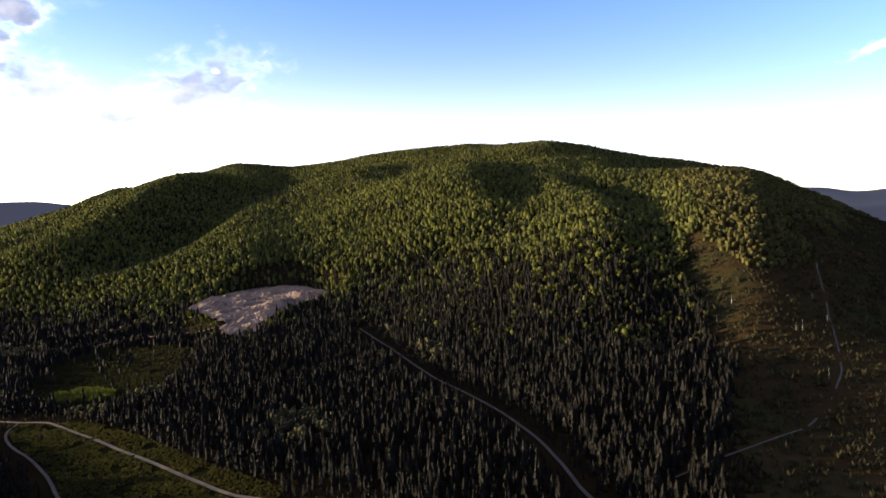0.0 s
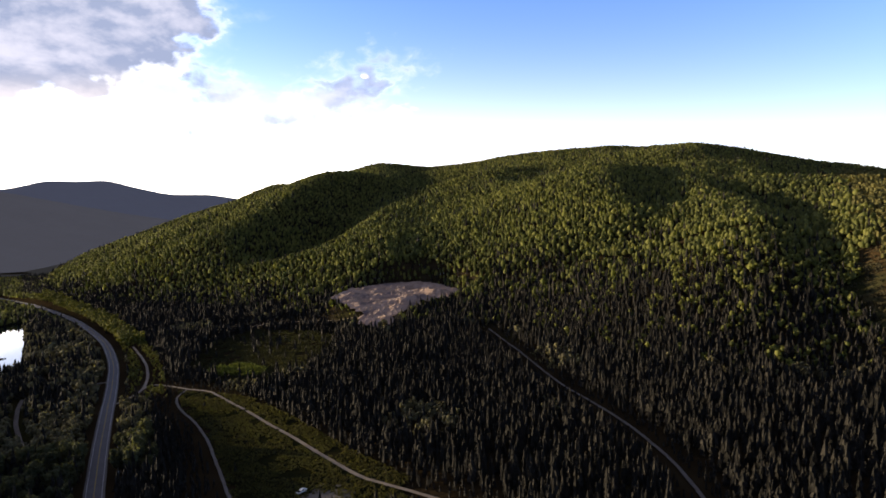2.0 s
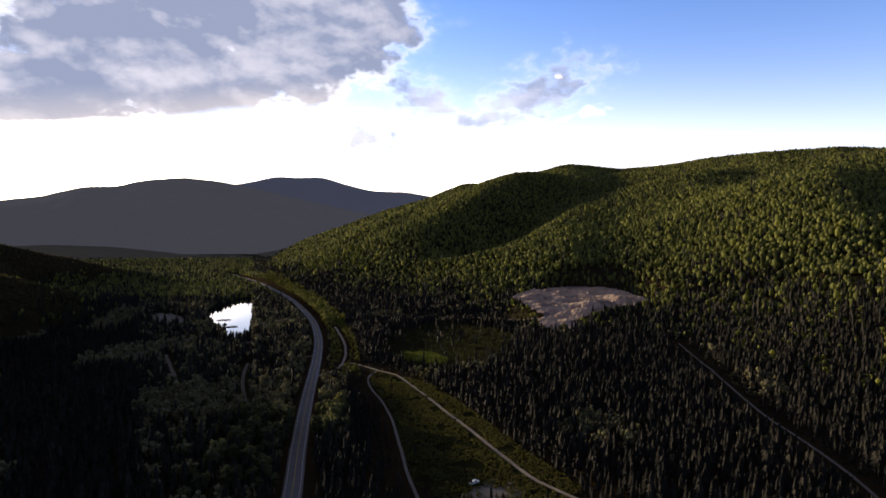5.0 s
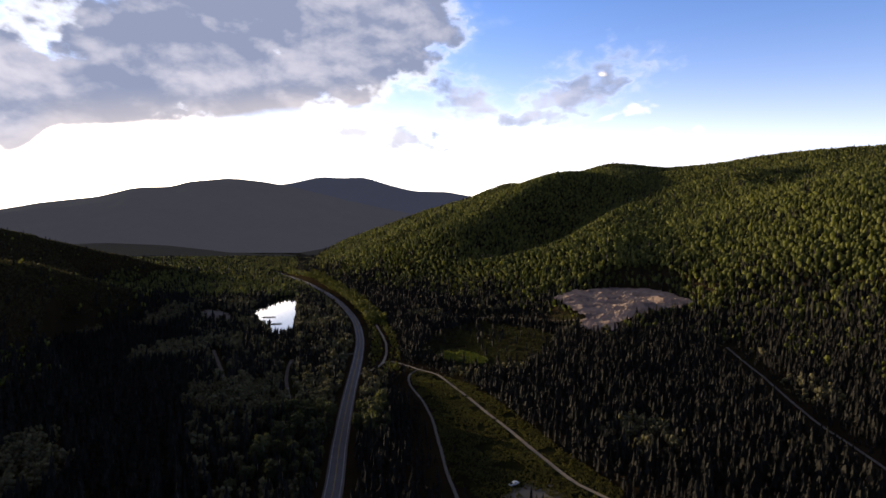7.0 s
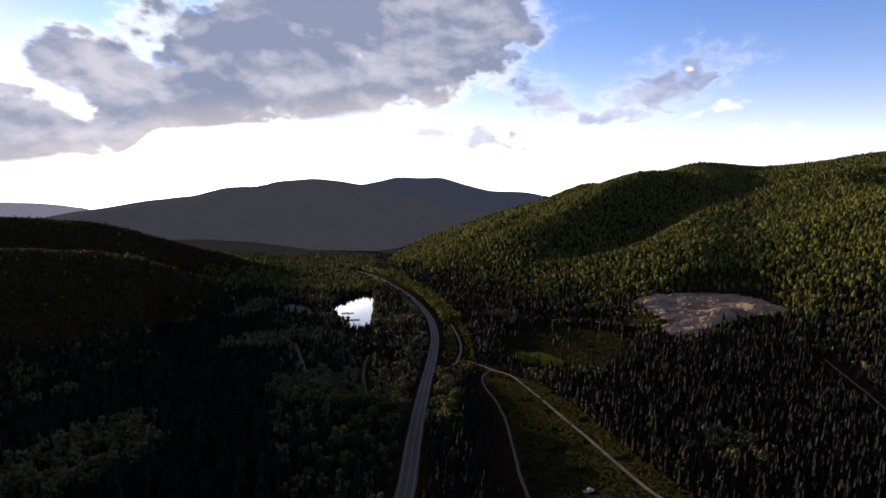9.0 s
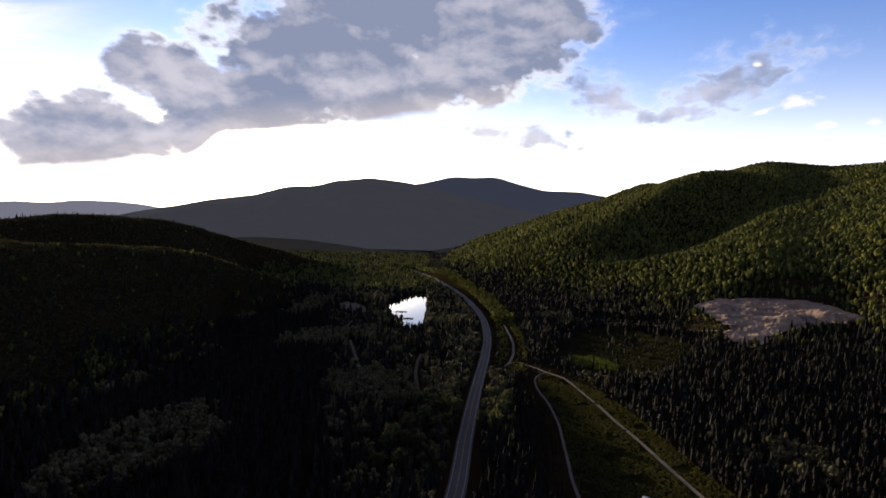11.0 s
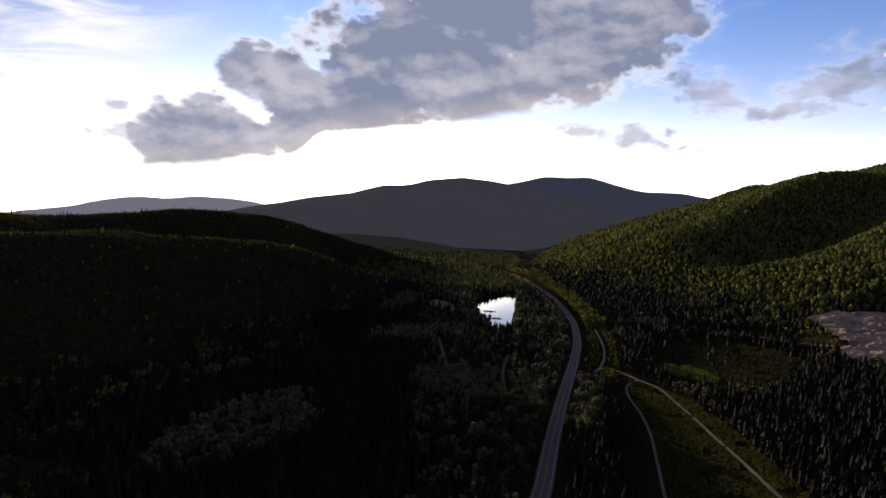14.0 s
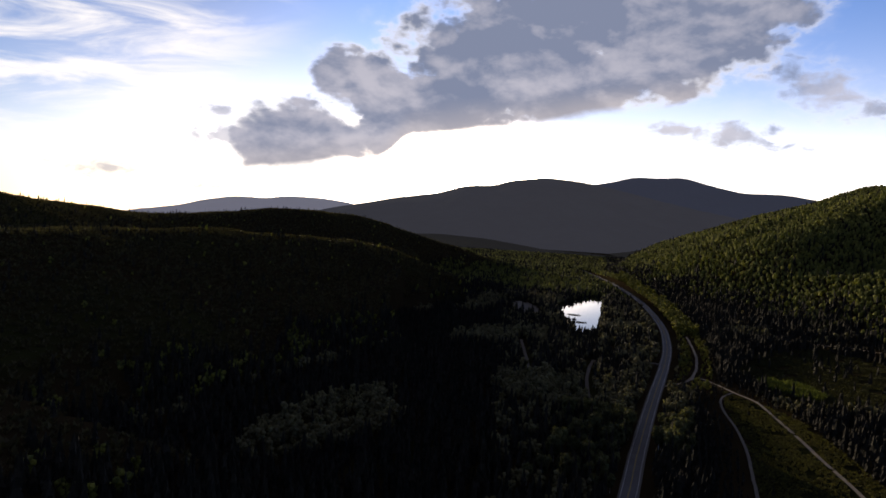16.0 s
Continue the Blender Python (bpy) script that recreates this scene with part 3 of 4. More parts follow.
# ---------------------------------------------------------------- far mountains
def range_of_hills(name, points, r_crest, r_foot, mat, label, seed):
    p = np.array(points, float)
    order = np.argsort(p[:, 0])
    az = np.arange(p[:, 0].min(), p[:, 0].max(), 0.3)
    el = np.interp(az, p[order, 0], p[order, 1])
    el = np.convolve(np.pad(el, 2, "edge"), np.ones(5) / 5, "valid")
    top = EYE_Z + r_crest * np.tan(np.radians(el))
    s = np.linspace(0, 1.25, 44)
    rr = r_foot + (r_crest - r_foot) * s[:, None] + 0 * az
    x, y = polar(az[None] + 0 * rr, rr)
    rise = np.where(s < 1, np.sin(np.clip(s, 0, 1) * math.pi / 2) ** 1.4, 1 - (s - 1) * 1.2)[:, None]
    rough = wave(x, y, 900, seed, 4)
    z = rise * (top[None] + 8) - 8 + rough * 17 * np.clip(s * (1.0 - s) * 3.6, 0, 1)[:, None]
    ob = mesh_object(name, np.stack([x, y, z], -1).reshape(-1, 3), grid_faces(len(s), len(az))[:, ::-1], mat, None, True)
    tagged(ob, label, "mountain", kind="structure")


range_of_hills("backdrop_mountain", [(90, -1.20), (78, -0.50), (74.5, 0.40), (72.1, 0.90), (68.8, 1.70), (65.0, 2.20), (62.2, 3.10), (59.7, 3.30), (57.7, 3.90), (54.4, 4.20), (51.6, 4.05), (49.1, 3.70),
                             (45, 2.80), (38, 1.50), (28, 0.30)], 4450, 2700, M_FAR, "wooded mountain far up the valley, haze put into its blue-grey colour", 21)
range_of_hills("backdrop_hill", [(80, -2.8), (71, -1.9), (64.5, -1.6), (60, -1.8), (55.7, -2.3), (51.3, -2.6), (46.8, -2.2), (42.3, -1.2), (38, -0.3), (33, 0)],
               2900, 1900, M_FOOT, "dark wooded foothills at the head of the valley, faint glow put in for haze", 25)
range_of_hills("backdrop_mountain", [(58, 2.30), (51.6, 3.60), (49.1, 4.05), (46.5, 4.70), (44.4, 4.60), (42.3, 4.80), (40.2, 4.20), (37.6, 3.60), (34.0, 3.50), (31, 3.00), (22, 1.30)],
               4750, 3600, M_FAR_BLUE, "mountain behind the first one, haze painted as blue colour and glow", 22)
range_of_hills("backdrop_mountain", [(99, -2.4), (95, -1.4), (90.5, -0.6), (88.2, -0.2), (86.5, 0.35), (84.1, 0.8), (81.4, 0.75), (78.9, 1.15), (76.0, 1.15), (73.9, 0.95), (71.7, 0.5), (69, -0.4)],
               4850, 4200, M_FARTHER, "distant mountains on the horizon, haze painted as pale colour and glow", 23)
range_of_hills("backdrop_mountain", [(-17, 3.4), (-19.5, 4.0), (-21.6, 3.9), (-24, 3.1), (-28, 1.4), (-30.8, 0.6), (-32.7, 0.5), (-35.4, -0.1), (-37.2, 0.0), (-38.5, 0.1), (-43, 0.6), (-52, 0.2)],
               3900, 2600, M_FAR_BLUE, "mountains beyond the hill's shoulder, haze painted as dark blue and glow", 24)

# ---------------------------------------------------------------- trees
def ico():
    g = (1 + 5 ** 0.5) / 2
    v = np.array([(-1, g, 0), (1, g, 0), (-1, -g, 0), (1, -g, 0), (0, -1, g), (0, 1, g), (0, -1, -g), (0, 1, -g), (g, 0, -1), (g, 0, 1), (-g, 0, -1), (-g, 0, 1)])
    f = np.array([(0, 11, 5), (0, 5, 1), (0, 1, 7), (0, 7, 10), (0, 10, 11), (1, 5, 9), (5, 11, 4), (11, 10, 2), (10, 7, 6), (7, 1, 8),
                  (3, 9, 4), (3, 4, 2), (3, 2, 6), (3, 6, 8), (3, 8, 9), (4, 9, 5), (2, 4, 11), (6, 2, 10), (8, 6, 7), (9, 8, 1)])
    return v / np.linalg.norm(v[0]), f


def join(parts):
    verts, faces, n = [], [], 0
    for v, f in parts:
        verts.append(v)
        faces.append(np.asarray(f) + n)
        n += len(v)
    return np.vstack(verts), np.vstack(faces)


def flecks(rng, centre, radius, count, size):
    """Loose leaf sprays that stand out from a clump."""
    d = rng.normal(size=(count, 3))
    d /= np.linalg.norm(d, axis=1)[:, None]
    d[:, 2] = d[:, 2] * 0.9 + 0.15
    c = centre + d * radius * rng.uniform(0.85, 1.2, (count, 1))
    v = c[:, None] + rng.normal(0, size, (count, 3, 3))
    return v.reshape(-1, 3), np.arange(count * 3).reshape(-1, 3)


def broadleaf(seed, clumps, sprays):
    """A crown of leaf clumps round a stem, 1 high and about 0.55 wide."""
    rng = np.random.default_rng(seed)
    v0, f0 = ico()
    parts = []
    for k in range(clumps):
        h = 0.34 + 0.5 * (k + rng.uniform(0, 0.7)) / clumps
        spread = 0.16 * math.sin(math.pi * min(1.0, (1.05 - h) / 0.75)) if clumps > 1 else 0.0
        a = k * 2.4 + rng.uniform(0, 1)
        c = np.array([spread * math.cos(a), spread * math.sin(a), h if clumps > 1 else 0.58])
        rad = np.array([0.1, 0.1, 0.11]) * rng.uniform(0.8, 1.2) if clumps > 8 else np.array([0.16, 0.16, 0.2]) * rng.uniform(0.8, 1.15) if clumps > 2 else np.array([0.25, 0.25, 0.4]) if clumps == 1 else np.array([0.21, 0.21, 0.28])
        v = v0 * rad * rng.uniform(0.72, 1.22, (12, 1)) + c
        parts.append((v, f0))
        parts.append(flecks(rng, c, rad.mean(), sprays, 0.045 if clumps < 9 else 0.026))
    return join(parts)


def small_crown(seed):
    """A plain far crown: two uneven rings and a tip, with a few sprays."""
    rng = np.random.default_rng(seed)
    a = np.arange(5) * 2 * math.pi / 5
    rings = []
    for z, rad in ((0.26, 0.19), (0.68, 0.215)):
        r = rad * rng.uniform(0.7, 1.25, 5)
        b = a + rng.uniform(-0.3, 0.3, 5)
        rings.append(np.column_stack([r * np.cos(b), r * np.sin(b), z + rng.uniform(-0.1, 0.1, 5)]))
    v = np.vstack(rings + [[[rng.uniform(-0.05, 0.05), rng.uniform(-0.05, 0.05), 1.0]]])
    f = []
    for i in range(5):
        j = (i + 1) % 5
        f += [(i, j, 5 + j), (i, 5 + j, 5 + i), (5 + i, 5 + j, 10)]
    return join([(v, f)])


def tiny_crown(seed):
    """The plainest crown, for the farthest slopes: two uneven squares and a cap."""
    rng = np.random.default_rng(seed)
    rings = []
    for z, rad in ((0.25, 0.2), (0.72, 0.2)):
        a = np.arange(4) * math.pi / 2 + rng.uniform(-0.4, 0.4, 4)
        r = rad * rng.uniform(0.7, 1.3, 4)
        rings.append(np.column_stack([r * np.cos(a), r * np.sin(a), z + rng.uniform(-0.12, 0.12, 4)]))
    f = [(6, 7, 4), (6, 4, 5)]
    for i in range(4):
        j = (i + 1) % 4
        f += [(i, j, 4 + j), (i, 4 + j, 4 + i)]
    return np.vstack(rings), np.array(f)


def tuft(seed, blades=7):
    """A tussock of grass or low shrub."""
    rng = np.random.default_rng(seed)
    v, f = [], []
    for i in range(blades):
        a = i * 6.28 / blades + rng.uniform(0, 0.6)
        d = np.array([math.cos(a), math.sin(a), 0]) * rng.uniform(0.15, 0.5)
        w = np.array([-math.sin(a), math.cos(a), 0]) * rng.uniform(0.1, 0.22)
        f.append((len(v), len(v) + 1, len(v) + 2))
        v += [d * 0.3 - w, d * 0.3 + w, d + (0, 0, rng.uniform(0.6, 1.0))]
    return np.array(v), np.array(f)


def conifer(seed, tiers, sides):
    """A narrow spruce of drooping, uneven whorls, 1 high and about 0.28 wide."""
    rng = np.random.default_rng(seed)
    parts = []
    for k in range(tiers):
        s = k / tiers
        z0 = 0.08 + 0.84 * s ** 0.95
        rad = 0.15 * (1 - s) ** 0.8 + 0.018
        top = min(1.0, z0 + 1.9 * 0.84 / tiers)
        a = np.arange(sides * 2) * math.pi / sides + rng.uniform(0, 3)
        r = rad * np.where(np.arange(sides * 2) % 2, 0.55, 1.0) * rng.uniform(0.75, 1.2, sides * 2)
        ring = np.column_stack([r * np.cos(a), r * np.sin(a), z0 + np.where(np.arange(sides * 2) % 2, 0.03, -0.01) + rng.uniform(-0.012, 0.012, sides * 2)])
        v = np.vstack([ring, [[0, 0, top]]])
        i = np.arange(sides * 2)
        parts.append((v, np.stack([i, (i + 1) % (sides * 2), np.full(sides * 2, sides * 2)], 1)))
    return join(parts)


def stem(radius, height, sides=5):
    a = np.arange(sides) * 2 * math.pi / sides
    lo = np.column_stack([radius * np.cos(a), radius * np.sin(a), 0 * a - 0.02])
    v = np.vstack([lo, [[0.004, 0.003, height]]])
    i = np.arange(sides)
    return v, np.stack([i, (i + 1) % sides, np.full(sides, sides)], 1)


def scatter(name, kinds, place, height, width, mat, label, category, seed, smooth=False):
    """Thousands of trees as one sheet of foliage."""
    rng = np.random.default_rng(seed)
    which = rng.integers(0, len(kinds), len(place))
    turn = rng.uniform(0, 2 * math.pi, len(place))
    vs, fs, n = [], [], 0
    for k, (v, f) in enumerate(kinds):
        sel = which == k
        m = sel.sum()
        if not m:
            continue
        c, s = np.cos(turn[sel])[:, None], np.sin(turn[sel])[:, None]
        h, w = height[sel][:, None], width[sel][:, None]
        out = np.stack([(v[:, 0] * c - v[:, 1] * s) * w, (v[:, 0] * s + v[:, 1] * c) * w, v[:, 2] * h], -1) + place[sel][:, None]
        vs.append(out.reshape(-1, 3))
        fs.append((f[None] + (np.arange(m) * len(v))[:, None, None]).reshape(-1, 3) + n)
        n += m * len(v)
    ob = mesh_object(name, np.vstack(vs), np.vstack(fs), mat, None, smooth)
    return tagged(ob, label, category, kind="stuff")


def plant():
    """Where trees stand: plan points on a jittered grid, thinned in clearings."""
    rng = np.random.default_rng(11)
    cell = 4.75
    g = np.arange(-2330, 2330, cell)
    x, y = [a.ravel() + rng.uniform(-0.48, 0.48, a.size) * cell for a in np.meshgrid(g, g)]
    r = np.hypot(x, y)
    az = np.degrees(np.arctan2(-x, y))
    extra = rng.uniform(-1, 1, (2, 45000)) * 800
    x, y = np.append(x, extra[0]), np.append(y, extra[1])
    r = np.hypot(x, y)
    az = np.degrees(np.arctan2(-x, y))
    keep = (r > 215) & (r < 2320) & (az > -46) & (az < 106) & (rng.random(x.size) < 0.93)
    x, y, r, az = x[keep], y[keep], r[keep], az[keep]
    bare = to_line(x, y, ROAD[::2])[0] < 8.6 + wave(x, y, 60, 3) * 2 + np.clip((r - 500) / 500, 0, 1) * 7
    for line, half in TRACKS:
        bare |= to_line(x, y, line[::2])[0] < half + 3.2
    for poly, margin in ((PIT, 3), (LAKE, 5), (GLADE, 1), (SAND, 2)):
        bare |= inside(x, y, poly) > -margin
    bare |= (inside(x, y, MEADOW) > 0) & (rng.random(x.size) < 0.992)
    bare |= (inside(x, y, BOG) > 4 * wave(x, y, 40, 61, 3) + 4) & (rng.random(x.size) < 0.965)
    x, y, r, az = x[~bare], y[~bare], r[~bare], az[~bare]
    z = land(x, y)
    # drop what the crests hide
    step = np.linspace(0.12, 0.97, 26)
    sight = np.full(x.size, -9.0)
    for s in step:
        sight = np.maximum(sight, (land(x * s, y * s) - EYE_Z) / (r * s))
    seen = (z + 14 - EYE_Z) / r > sight
    return x[seen], y[seen], z[seen], r[seen], az[seen]


def heath_edge(x, y, r):
    return -20.4 - 5.3 * np.clip((950 - r) / 650, 0, 1) - wave(x, y, 200, 8) * 1.2 - wave(x, y, 45, 18) * 0.8


tx, ty, tz, tr, taz = plant()
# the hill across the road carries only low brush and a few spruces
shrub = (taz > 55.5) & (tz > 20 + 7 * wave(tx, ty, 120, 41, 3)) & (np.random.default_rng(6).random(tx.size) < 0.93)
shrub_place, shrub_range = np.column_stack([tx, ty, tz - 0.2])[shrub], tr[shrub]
tx, ty, tz, tr, taz = tx[~shrub], ty[~shrub], tz[~shrub], tr[~shrub], taz[~shrub]
rng = np.random.default_rng(5)
mood = wave(tx, ty, 170, 31, 3)
brown = (taz < heath_edge(tx, ty, tr)) & (tz < 215 + 25 * mood)
tawny = brown & (tz > 75 + 20 * mood) & (rng.random(tx.size) < 0.8)
leafy = ((tz + mood * 14 > np.where(taz > 8, 10, 30) + np.where(taz > 8, 36, 55) * rng.random(tx.size)) | ((mood > 0.95) & (tr > 260) & (rng.random(tx.size) < 0.5)) | ((taz > 45) & (mood > 0.5))) & ~brown & ~((taz > 51) & (tz > 12) & (rng.random(tx.size) < 0.85))
leafy |= (to_line(tx, ty, ROAD[::2])[0] < 26) & (tr > 330) & (rng.random(tx.size) < 0.8)
leafy |= (taz > 45) & (taz < 58) & (tz < 12) & (rng.random(tx.size) < 0.33)
leafy |= (taz > 48.5) & (taz < 64.5) & (tr > 1060) & (tz < 25) & (rng.random(tx.size) < 0.8)
leafy |= (tz > 10) & (tz < 45) & ~brown & (rng.random(tx.size) < 0.15)
leafy &= rng.random(tx.size) > 0.06
verge = np.full(tx.size, 99.0)
for line, half in (TRACKS[0], TRACKS[1], TRACKS[2], TRACKS[4]):
    verge = np.minimum(verge, to_line(tx, ty, line[::2])[0])
place = np.column_stack([tx, ty, tz - 0.2])
size = rng.normal(1, 0.22, tx.size).clip(0.5, 1.6) * np.where((taz > 54) & (tz > 30), 0.6, 1.0) * np.clip(verge / 24, 0.4, 1.0) * np.clip(to_line(tx, ty, TRACKS[3][0])[0] / 17, 0.4, 1.0)
FAR_KINDS = [small_crown(s) for s in range(8)]
TINY_KINDS = [tiny_crown(s) for s in range(8)]
MID_KINDS = [broadleaf(s, 3, 5) for s in range(10, 16)]
NEAR_KINDS = [broadleaf(s, 9, 6) for s in range(20, 26)]
beside = to_line(tx, ty, ROAD[::2])[0]
lone_birch = np.flatnonzero(leafy & (beside < 45) & (tr > 265))
lone_birch = lone_birch[np.argsort(tr[lone_birch])][:150]
lone_spruce = np.flatnonzero(~leafy & ~brown & (to_line(tx, ty, TRACKS[1][0])[0] < 70) & (tr > 265))
lone_spruce = lone_spruce[np.argsort(tr[lone_spruce])][:150]
single = np.zeros(tx.size, bool)
single[lone_birch] = single[lone_spruce] = True


def tree_thing(name, crown, crown_mat, trunk_radius, trunk_height, bark, label, group, height, width):
    root = tagged(new(name), label, "tree", group)
    m = Matrix.Diagonal((width, width, height, 1))
    for part_name, (v, f), mat in (("trunk", stem(trunk_radius, trunk_height, 6), bark), ("crown", crown, crown_mat)):
        ob = mesh_object(part_name, v, f, mat, root)
        ob.data.transform(m)
    return root


def grove(kinds, spots, seed):
    rng = np.random.default_rng(seed)
    for i, spot in enumerate(spots):
        k = size[spot] * rng.uniform(0.9, 1.15)
        m = Matrix.Translation(place[spot]) @ Matrix.Rotation(rng.uniform(0, 6.28), 4, "Z") @ Matrix.Diagonal((k, k, k, 1))
        if i < len(kinds):
            kinds[i].matrix_basis = m
        else:
            first = kinds[i % len(kinds)]
            keep = first.matrix_basis.copy()
            first.matrix_basis = Matrix()
            copy_thing(first, m)
            first.matrix_basis = keep


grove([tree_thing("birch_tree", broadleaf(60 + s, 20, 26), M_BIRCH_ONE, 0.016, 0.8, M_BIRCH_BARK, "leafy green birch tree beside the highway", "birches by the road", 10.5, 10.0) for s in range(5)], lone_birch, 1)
grove([tree_thing("spruce_tree", conifer(70 + s, 11, 6), M_SPRUCE_ONE, 0.016, 0.9, M_BARK, "dark slender black spruce by the dirt track", "spruces by the track", 11.0, 12.0) for s in range(5)], lone_spruce, 2)
kerb = np.gradient(ROAD, axis=0)
kerb = ROAD + np.stack([kerb[:, 1], -kerb[:, 0]], 1) / np.linalg.norm(kerb, axis=1)[:, None] * 25
sun_tinted = (to_line(tx, ty, kerb[::2])[0] < 13) & (tr > 480) & (tr < 1350)
leafy &= ~sun_tinted
near, mid = (tr < 470) & ~single, (tr >= 470) & (tr < 640)
far = tr >= 640
TALL, BROAD = {1: 9.0, 2: 8.2, 3: 8.0, 13: 8.2}, {1: 9.0, 2: 8.8, 3: 9.0, 13: 9.6}
# low-lying leafy trees take the leaf colour with shade put into it
shade_tinted = leafy & (tz < 12) & (tr < 1000)
leafy &= ~shade_tinted
scatter("alder_thicket", NEAR_KINDS, place[shade_tinted & near], 8.6 * size[shade_tinted & near], 9.0 * size[shade_tinted & near], M_VALLEY_LEAVES, "leafy thicket on the valley floor, shade put into its dusky olive leaves", "woodland", 21)
scatter("alder_thicket", MID_KINDS, place[shade_tinted & ~near & ~single], 8.4 * size[shade_tinted & ~near & ~single], 9.6 * size[shade_tinted & ~near & ~single], M_VALLEY_LEAVES, "leafy thicket on the valley floor, shade put into its dusky olive leaves", "woodland", 22)
for sel, kinds, seed in ((leafy & near, NEAR_KINDS, 1), (leafy & mid, MID_KINDS, 2), (leafy & far & (tr < 1250), FAR_KINDS, 3), (leafy & far & (tr >= 1250), TINY_KINDS, 13)):
    scatter("birch_wood", kinds, place[sel], TALL[seed] * size[sel], BROAD[seed] * size[sel], M_BIRCH, "dense green birch and aspen wood on the hillside", "woodland", seed, seed > 1)
# the yellower leaf colour stands in for low sun along the road
scatter("roadside_birches", MID_KINDS, place[sun_tinted], 9.5 * size[sun_tinted], 10.0 * size[sun_tinted],
        material("leaves_sun_tint", [(0.085, 0.085, 0.02), (0.125, 0.122, 0.028), (0.165, 0.155, 0.034)], 0.02, translucent=0.48), "birches lining the highway, low sun put into their yellow-green leaves", "woodland", 9)
scatter("tawny_birches", TINY_KINDS, place[tawny], 7.5 * size[tawny], 8.5 * size[tawny],
        material("tawny_leaves", [(0.09, 0.084, 0.03), (0.135, 0.122, 0.042), (0.19, 0.16, 0.053)], 0.01, translucent=0.45), "tawny young birches on the upper slope", "woodland", 12)
dark = ~leafy & ~shade_tinted & ~brown & ~single & ~sun_tinted
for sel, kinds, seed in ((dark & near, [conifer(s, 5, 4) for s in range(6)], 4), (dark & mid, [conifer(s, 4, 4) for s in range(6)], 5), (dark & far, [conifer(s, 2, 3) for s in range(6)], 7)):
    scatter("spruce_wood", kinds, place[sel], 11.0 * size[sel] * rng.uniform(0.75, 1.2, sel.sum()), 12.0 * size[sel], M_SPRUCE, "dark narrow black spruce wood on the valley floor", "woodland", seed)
bx, by = rng.uniform(-46, -19, 42000), np.sqrt(rng.uniform(260 ** 2, 1450 ** 2, 42000))
bx, by = polar(bx, by)
keep = (np.degrees(np.arctan2(-bx, by)) < heath_edge(bx, by, np.hypot(bx, by))) & (rng.random(42000) < 0.85) & (to_line(bx, by, TRACKS[7][0])[0] > 3)
bx, by = bx[keep], by[keep]
bz = land(bx, by)
lowland = bz < 230 + 20 * wave(bx, by, 170, 31, 3)
bx, by, bz = bx[lowland], by[lowland], bz[lowland]
brush = np.column_stack([bx, by, bz - 0.3])
low = rng.normal(1, 0.25, len(brush)).clip(0.4, 1.8)
shrub_place = shrub_place[shrub_range < 1700]
bush = rng.normal(1, 0.25, len(shrub_place)).clip(0.4, 1.8)
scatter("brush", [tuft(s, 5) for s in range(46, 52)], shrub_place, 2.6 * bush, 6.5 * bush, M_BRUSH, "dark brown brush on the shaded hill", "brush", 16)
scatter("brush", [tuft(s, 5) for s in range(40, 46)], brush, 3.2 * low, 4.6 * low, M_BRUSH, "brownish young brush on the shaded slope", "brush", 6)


def tussocks(name, poly, count, tall, mat, label, seed):
    rng = np.random.default_rng(seed)
    lo, hi = poly.min(0), poly.max(0)
    x, y = rng.uniform(lo[0], hi[0], count * 3), rng.uniform(lo[1], hi[1], count * 3)
    ok = (inside(x, y, poly) > -1) & (wave(x, y, 26, seed, 3) > -0.7)
    for line, half in TRACKS[:5]:
        ok &= to_line(x, y, line[::2])[0] > half + 0.4
    x, y = x[ok][:count], y[ok][:count]
    k = rng.uniform(0.5, 1.6, len(x)) * tall
    scatter(name, [tuft(s) for s in range(80, 85)], np.column_stack([x, y, land(x, y) + 0.4]), k, k * 1.7, mat, label, "grass", seed)


M_TUFT = material("tussock_grass", [(0.03, 0.025, 0.011), (0.055, 0.048, 0.017), (0.1, 0.092, 0.026)], 0.03, translucent=0.3)
M_SEDGE = material("bog_sedge", [(0.024, 0.022, 0.011), (0.036, 0.034, 0.015), (0.052, 0.05, 0.02)], 0.04, translucent=0.3)
M_LUSH = material("lush_tufts", [(0.055, 0.065, 0.016), (0.115, 0.125, 0.025)], 0.04, translucent=0.3)
tussocks("meadow_grass", MEADOW, 14000, 0.95, M_TUFT, "tussocky green and brown meadow grass", 51)
tussocks("bog_sedge", BOG, 16000, 1.2, M_SEDGE, "brown sedge and low shrubs on the bog", 52)
tussocks("glade_grass", GLADE, 1500, 2.4, M_LUSH, "bright green tall grass in the glade", 53)
# pale stems at the back of the pit and on the heath
rim = np.flatnonzero((inside(tx, ty, PIT) > -16) & (tr > 770))
snag_x, snag_y = polar(rng.uniform(-36, -22, 26), np.sqrt(rng.uniform(380 ** 2, 800 ** 2, 26)))
snags = np.vstack([place[rim], np.column_stack([snag_x, snag_y, land(snag_x, snag_y) - 0.2])])
scatter("bare_stems", [stem(0.018, 0.95, 5)], snags, rng.uniform(6, 11, len(snags)), np.full(len(snags), 12.0), M_BIRCH_BARK, "pale bare birch stems", "tree stems", 8)


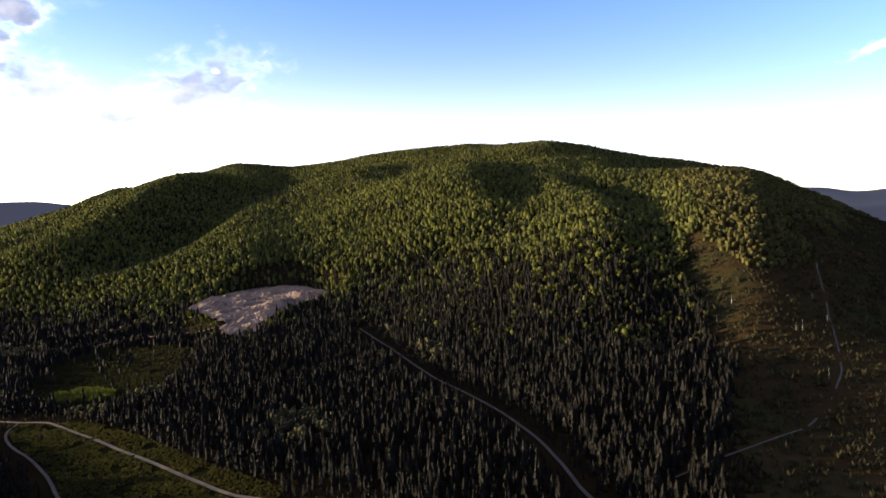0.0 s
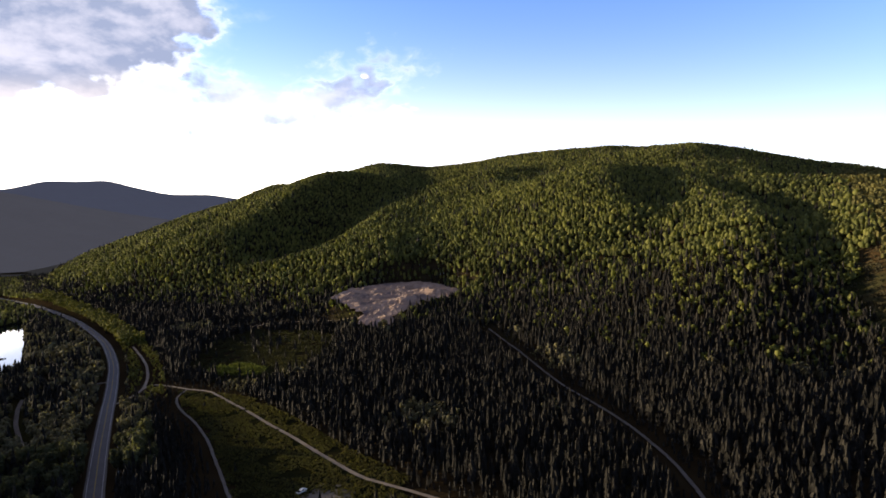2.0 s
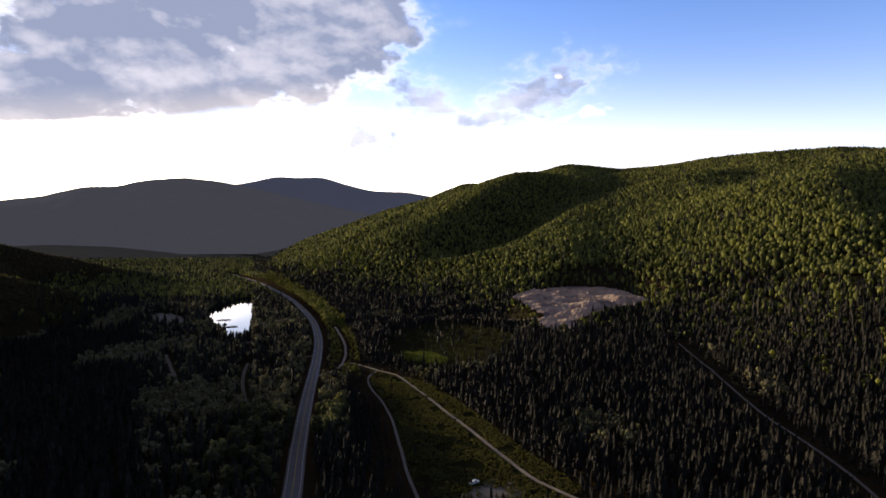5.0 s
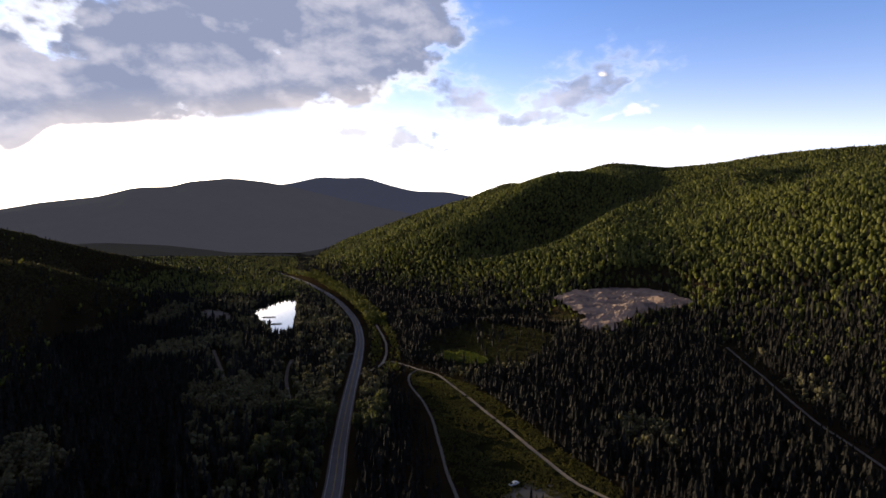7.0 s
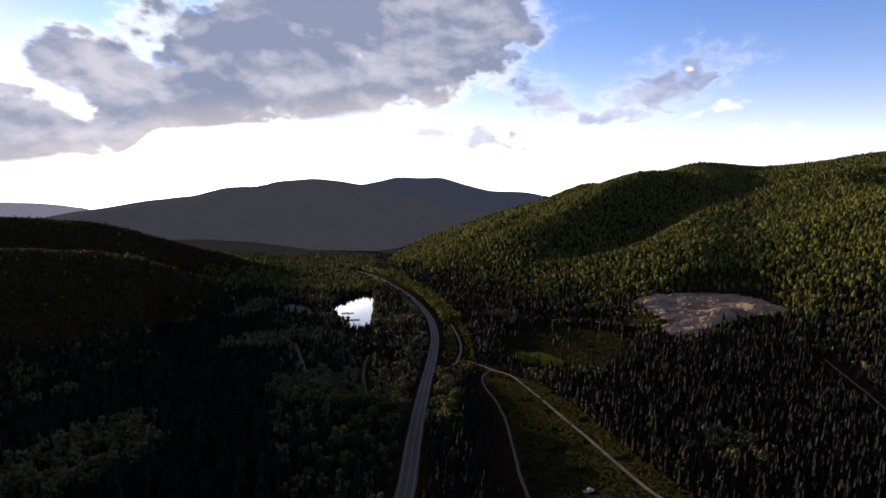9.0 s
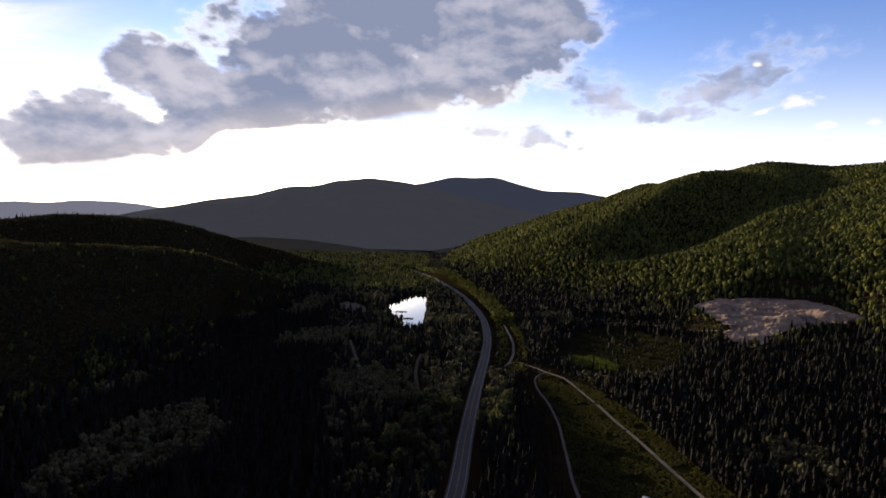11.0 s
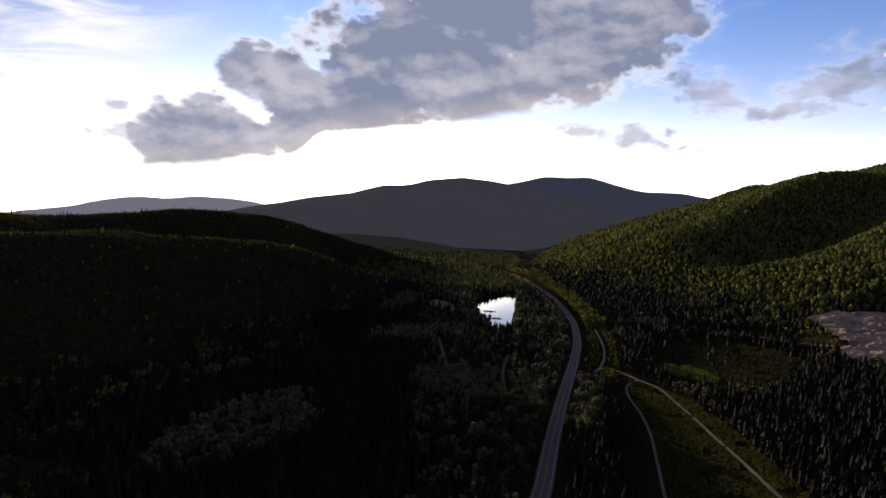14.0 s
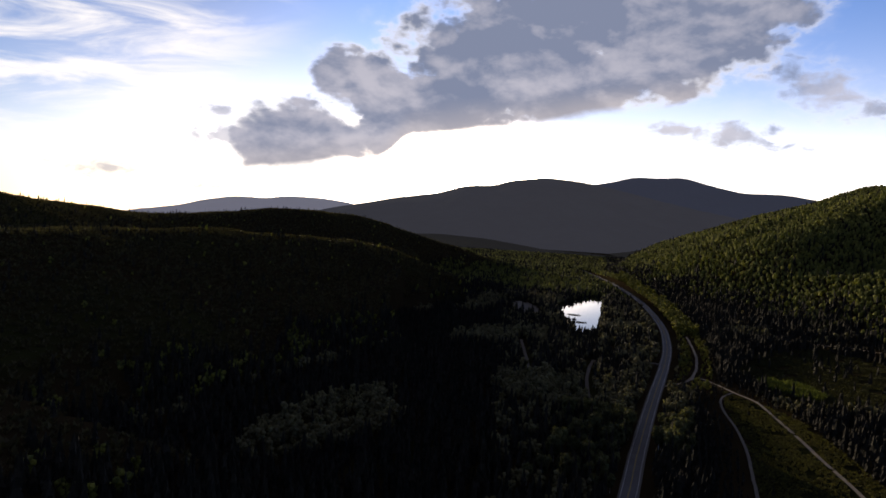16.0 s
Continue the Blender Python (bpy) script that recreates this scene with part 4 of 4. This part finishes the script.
# ---------------------------------------------------------------- pond islets and the parked vehicle
def islet(az, r, long, wide, turn):
    x, y = polar(az, r)
    rng = np.random.default_rng(int(r))
    a = np.linspace(0, 2 * math.pi, 25)[:-1]
    rings = []
    for s, z in ((1.0, -0.5), (0.9, 0.15), (0.5, 0.45), (0.02, 0.5)):
        rad = s * rng.uniform(0.8, 1.2, 24)
        rings.append(np.column_stack([long * rad * np.cos(a), wide * rad * np.sin(a), np.full(24, z)]))
    v = np.vstack(rings)
    f = [(k * 24 + i, k * 24 + (i + 1) % 24, (k + 1) * 24 + (i + 1) % 24, (k + 1) * 24 + i) for k in range(3) for i in range(24)]
    root = tagged(new("reed_islet"), "dark reedy islet in the pond", "islet", "islets in the pond")
    mesh_object("bank", v, f, M_GROUND, root, True)
    blades, faces = [], []
    for _ in range(160):
        t, s = rng.uniform(0, 6.28), rng.uniform(0, 0.95) ** 0.5
        c = np.array([long * s * math.cos(t), wide * s * math.sin(t), 0.1])
        faces.append((len(blades), len(blades) + 1, len(blades) + 2))
        d = rng.normal(0, 0.25, 3)
        blades += [c - (0.12, 0, 0), c + (0.12, 0, 0), c + (d[0], d[1], rng.uniform(0.8, 1.6))]
    mesh_object("reeds", blades, faces, M_SPRUCE, root)
    root.matrix_basis = pose(x, y, -0.35, 0, 0, turn)


islet(51.1, 806, 9, 4.0, 51)
islet(51.05, 768, 3, 2.5, 51)
islet(50.4, 748, 7, 4, 51)


def vehicle():
    """A small white pickup, built from lofted boxes with rounded shoulders."""
    paint = material("white_car_paint", [(0.7, 0.7, 0.7), (0.8, 0.8, 0.8)], 0.5, rough=0.3, spec=0.5, vary="noise")
    glass = material("dark_car_glass", [(0.02, 0.022, 0.025), (0.03, 0.03, 0.035)], 0.5, rough=0.08, spec=0.5, vary="noise")
    rubber = material("tyre_rubber", [(0.015, 0.015, 0.015), (0.03, 0.03, 0.03)], 2.0, vary="noise")
    steel = material("wheel_steel", [(0.3, 0.3, 0.3), (0.4, 0.4, 0.4)], 2.0, rough=0.4, vary="noise")
    root = tagged(new("pickup_truck"), "small white pickup truck parked on the gravel pull-off", "vehicle")

    def box(name, lo, hi, mat, top=1.0, bevel=0.08, parent=root):
        bm = bmesh.new()
        bmesh.ops.create_cube(bm, size=1.0)
        for v in bm.verts:
            f = top if v.co.z > 0 else 1.0
            v.co = Vector(((lo[0] + hi[0]) / 2 + v.co.x * (hi[0] - lo[0]) * f, (lo[1] + hi[1]) / 2 + v.co.y * (hi[1] - lo[1]) * f, (lo[2] + hi[2]) / 2 + v.co.z * (hi[2] - lo[2])))
        bmesh.ops.bevel(bm, geom=bm.edges[:], offset=bevel, segments=2, affect="EDGES")
        me = bpy.data.meshes.new(name)
        bm.to_mesh(me)
        bm.free()
        me.materials.append(mat)
        ob = new(name, me)
        ob.parent = parent
        return ob

    box("body", (-2.6, -0.95, 0.45), (2.6, 0.95, 1.1), paint)
    cab = box("cab", (-0.6, -0.85, 1.08), (1.3, 0.85, 1.8), paint, 0.82)
    box("windscreen", (1.0, -0.7, 1.18), (1.25, 0.7, 1.62), glass, 0.9, 0.03, cab)
    box("side_window", (-0.4, 0.76, 1.2), (0.9, 0.84, 1.6), glass, 0.9, 0.02, cab)
    box("side_window", (-0.4, -0.84, 1.2), (0.9, -0.76, 1.6), glass, 0.9, 0.02, cab)
    box("bed_liner", (-2.45, -0.8, 1.06), (-0.75, 0.8, 1.12), rubber, 1.0, 0.02)
    for x, y in ((1.65, 0.85), (1.65, -0.85), (-1.65, 0.85), (-1.65, -0.85)):
        wheel = None
        for name, rad, wide, mat in (("wheel", 0.38, 0.24, rubber), ("rim", 0.22, 0.27, steel)):
            bm = bmesh.new()
            bmesh.ops.create_cone(bm, cap_ends=True, segments=20, radius1=rad, radius2=rad, depth=wide, matrix=Matrix.Translation((x, y, 0.38)) @ Matrix.Rotation(radians(90), 4, "X"))
            me = bpy.data.meshes.new(name)
            bm.to_mesh(me)
            bm.free()
            me.materials.append(mat)
            ob = new(name, me)
            ob.parent = wheel or root
            wheel = ob
    x, y = polar(27.3, 273)
    root.matrix_basis = pose(x, y, float(land(x, y)) + 0.62, 0, 0, 70)


vehicle()
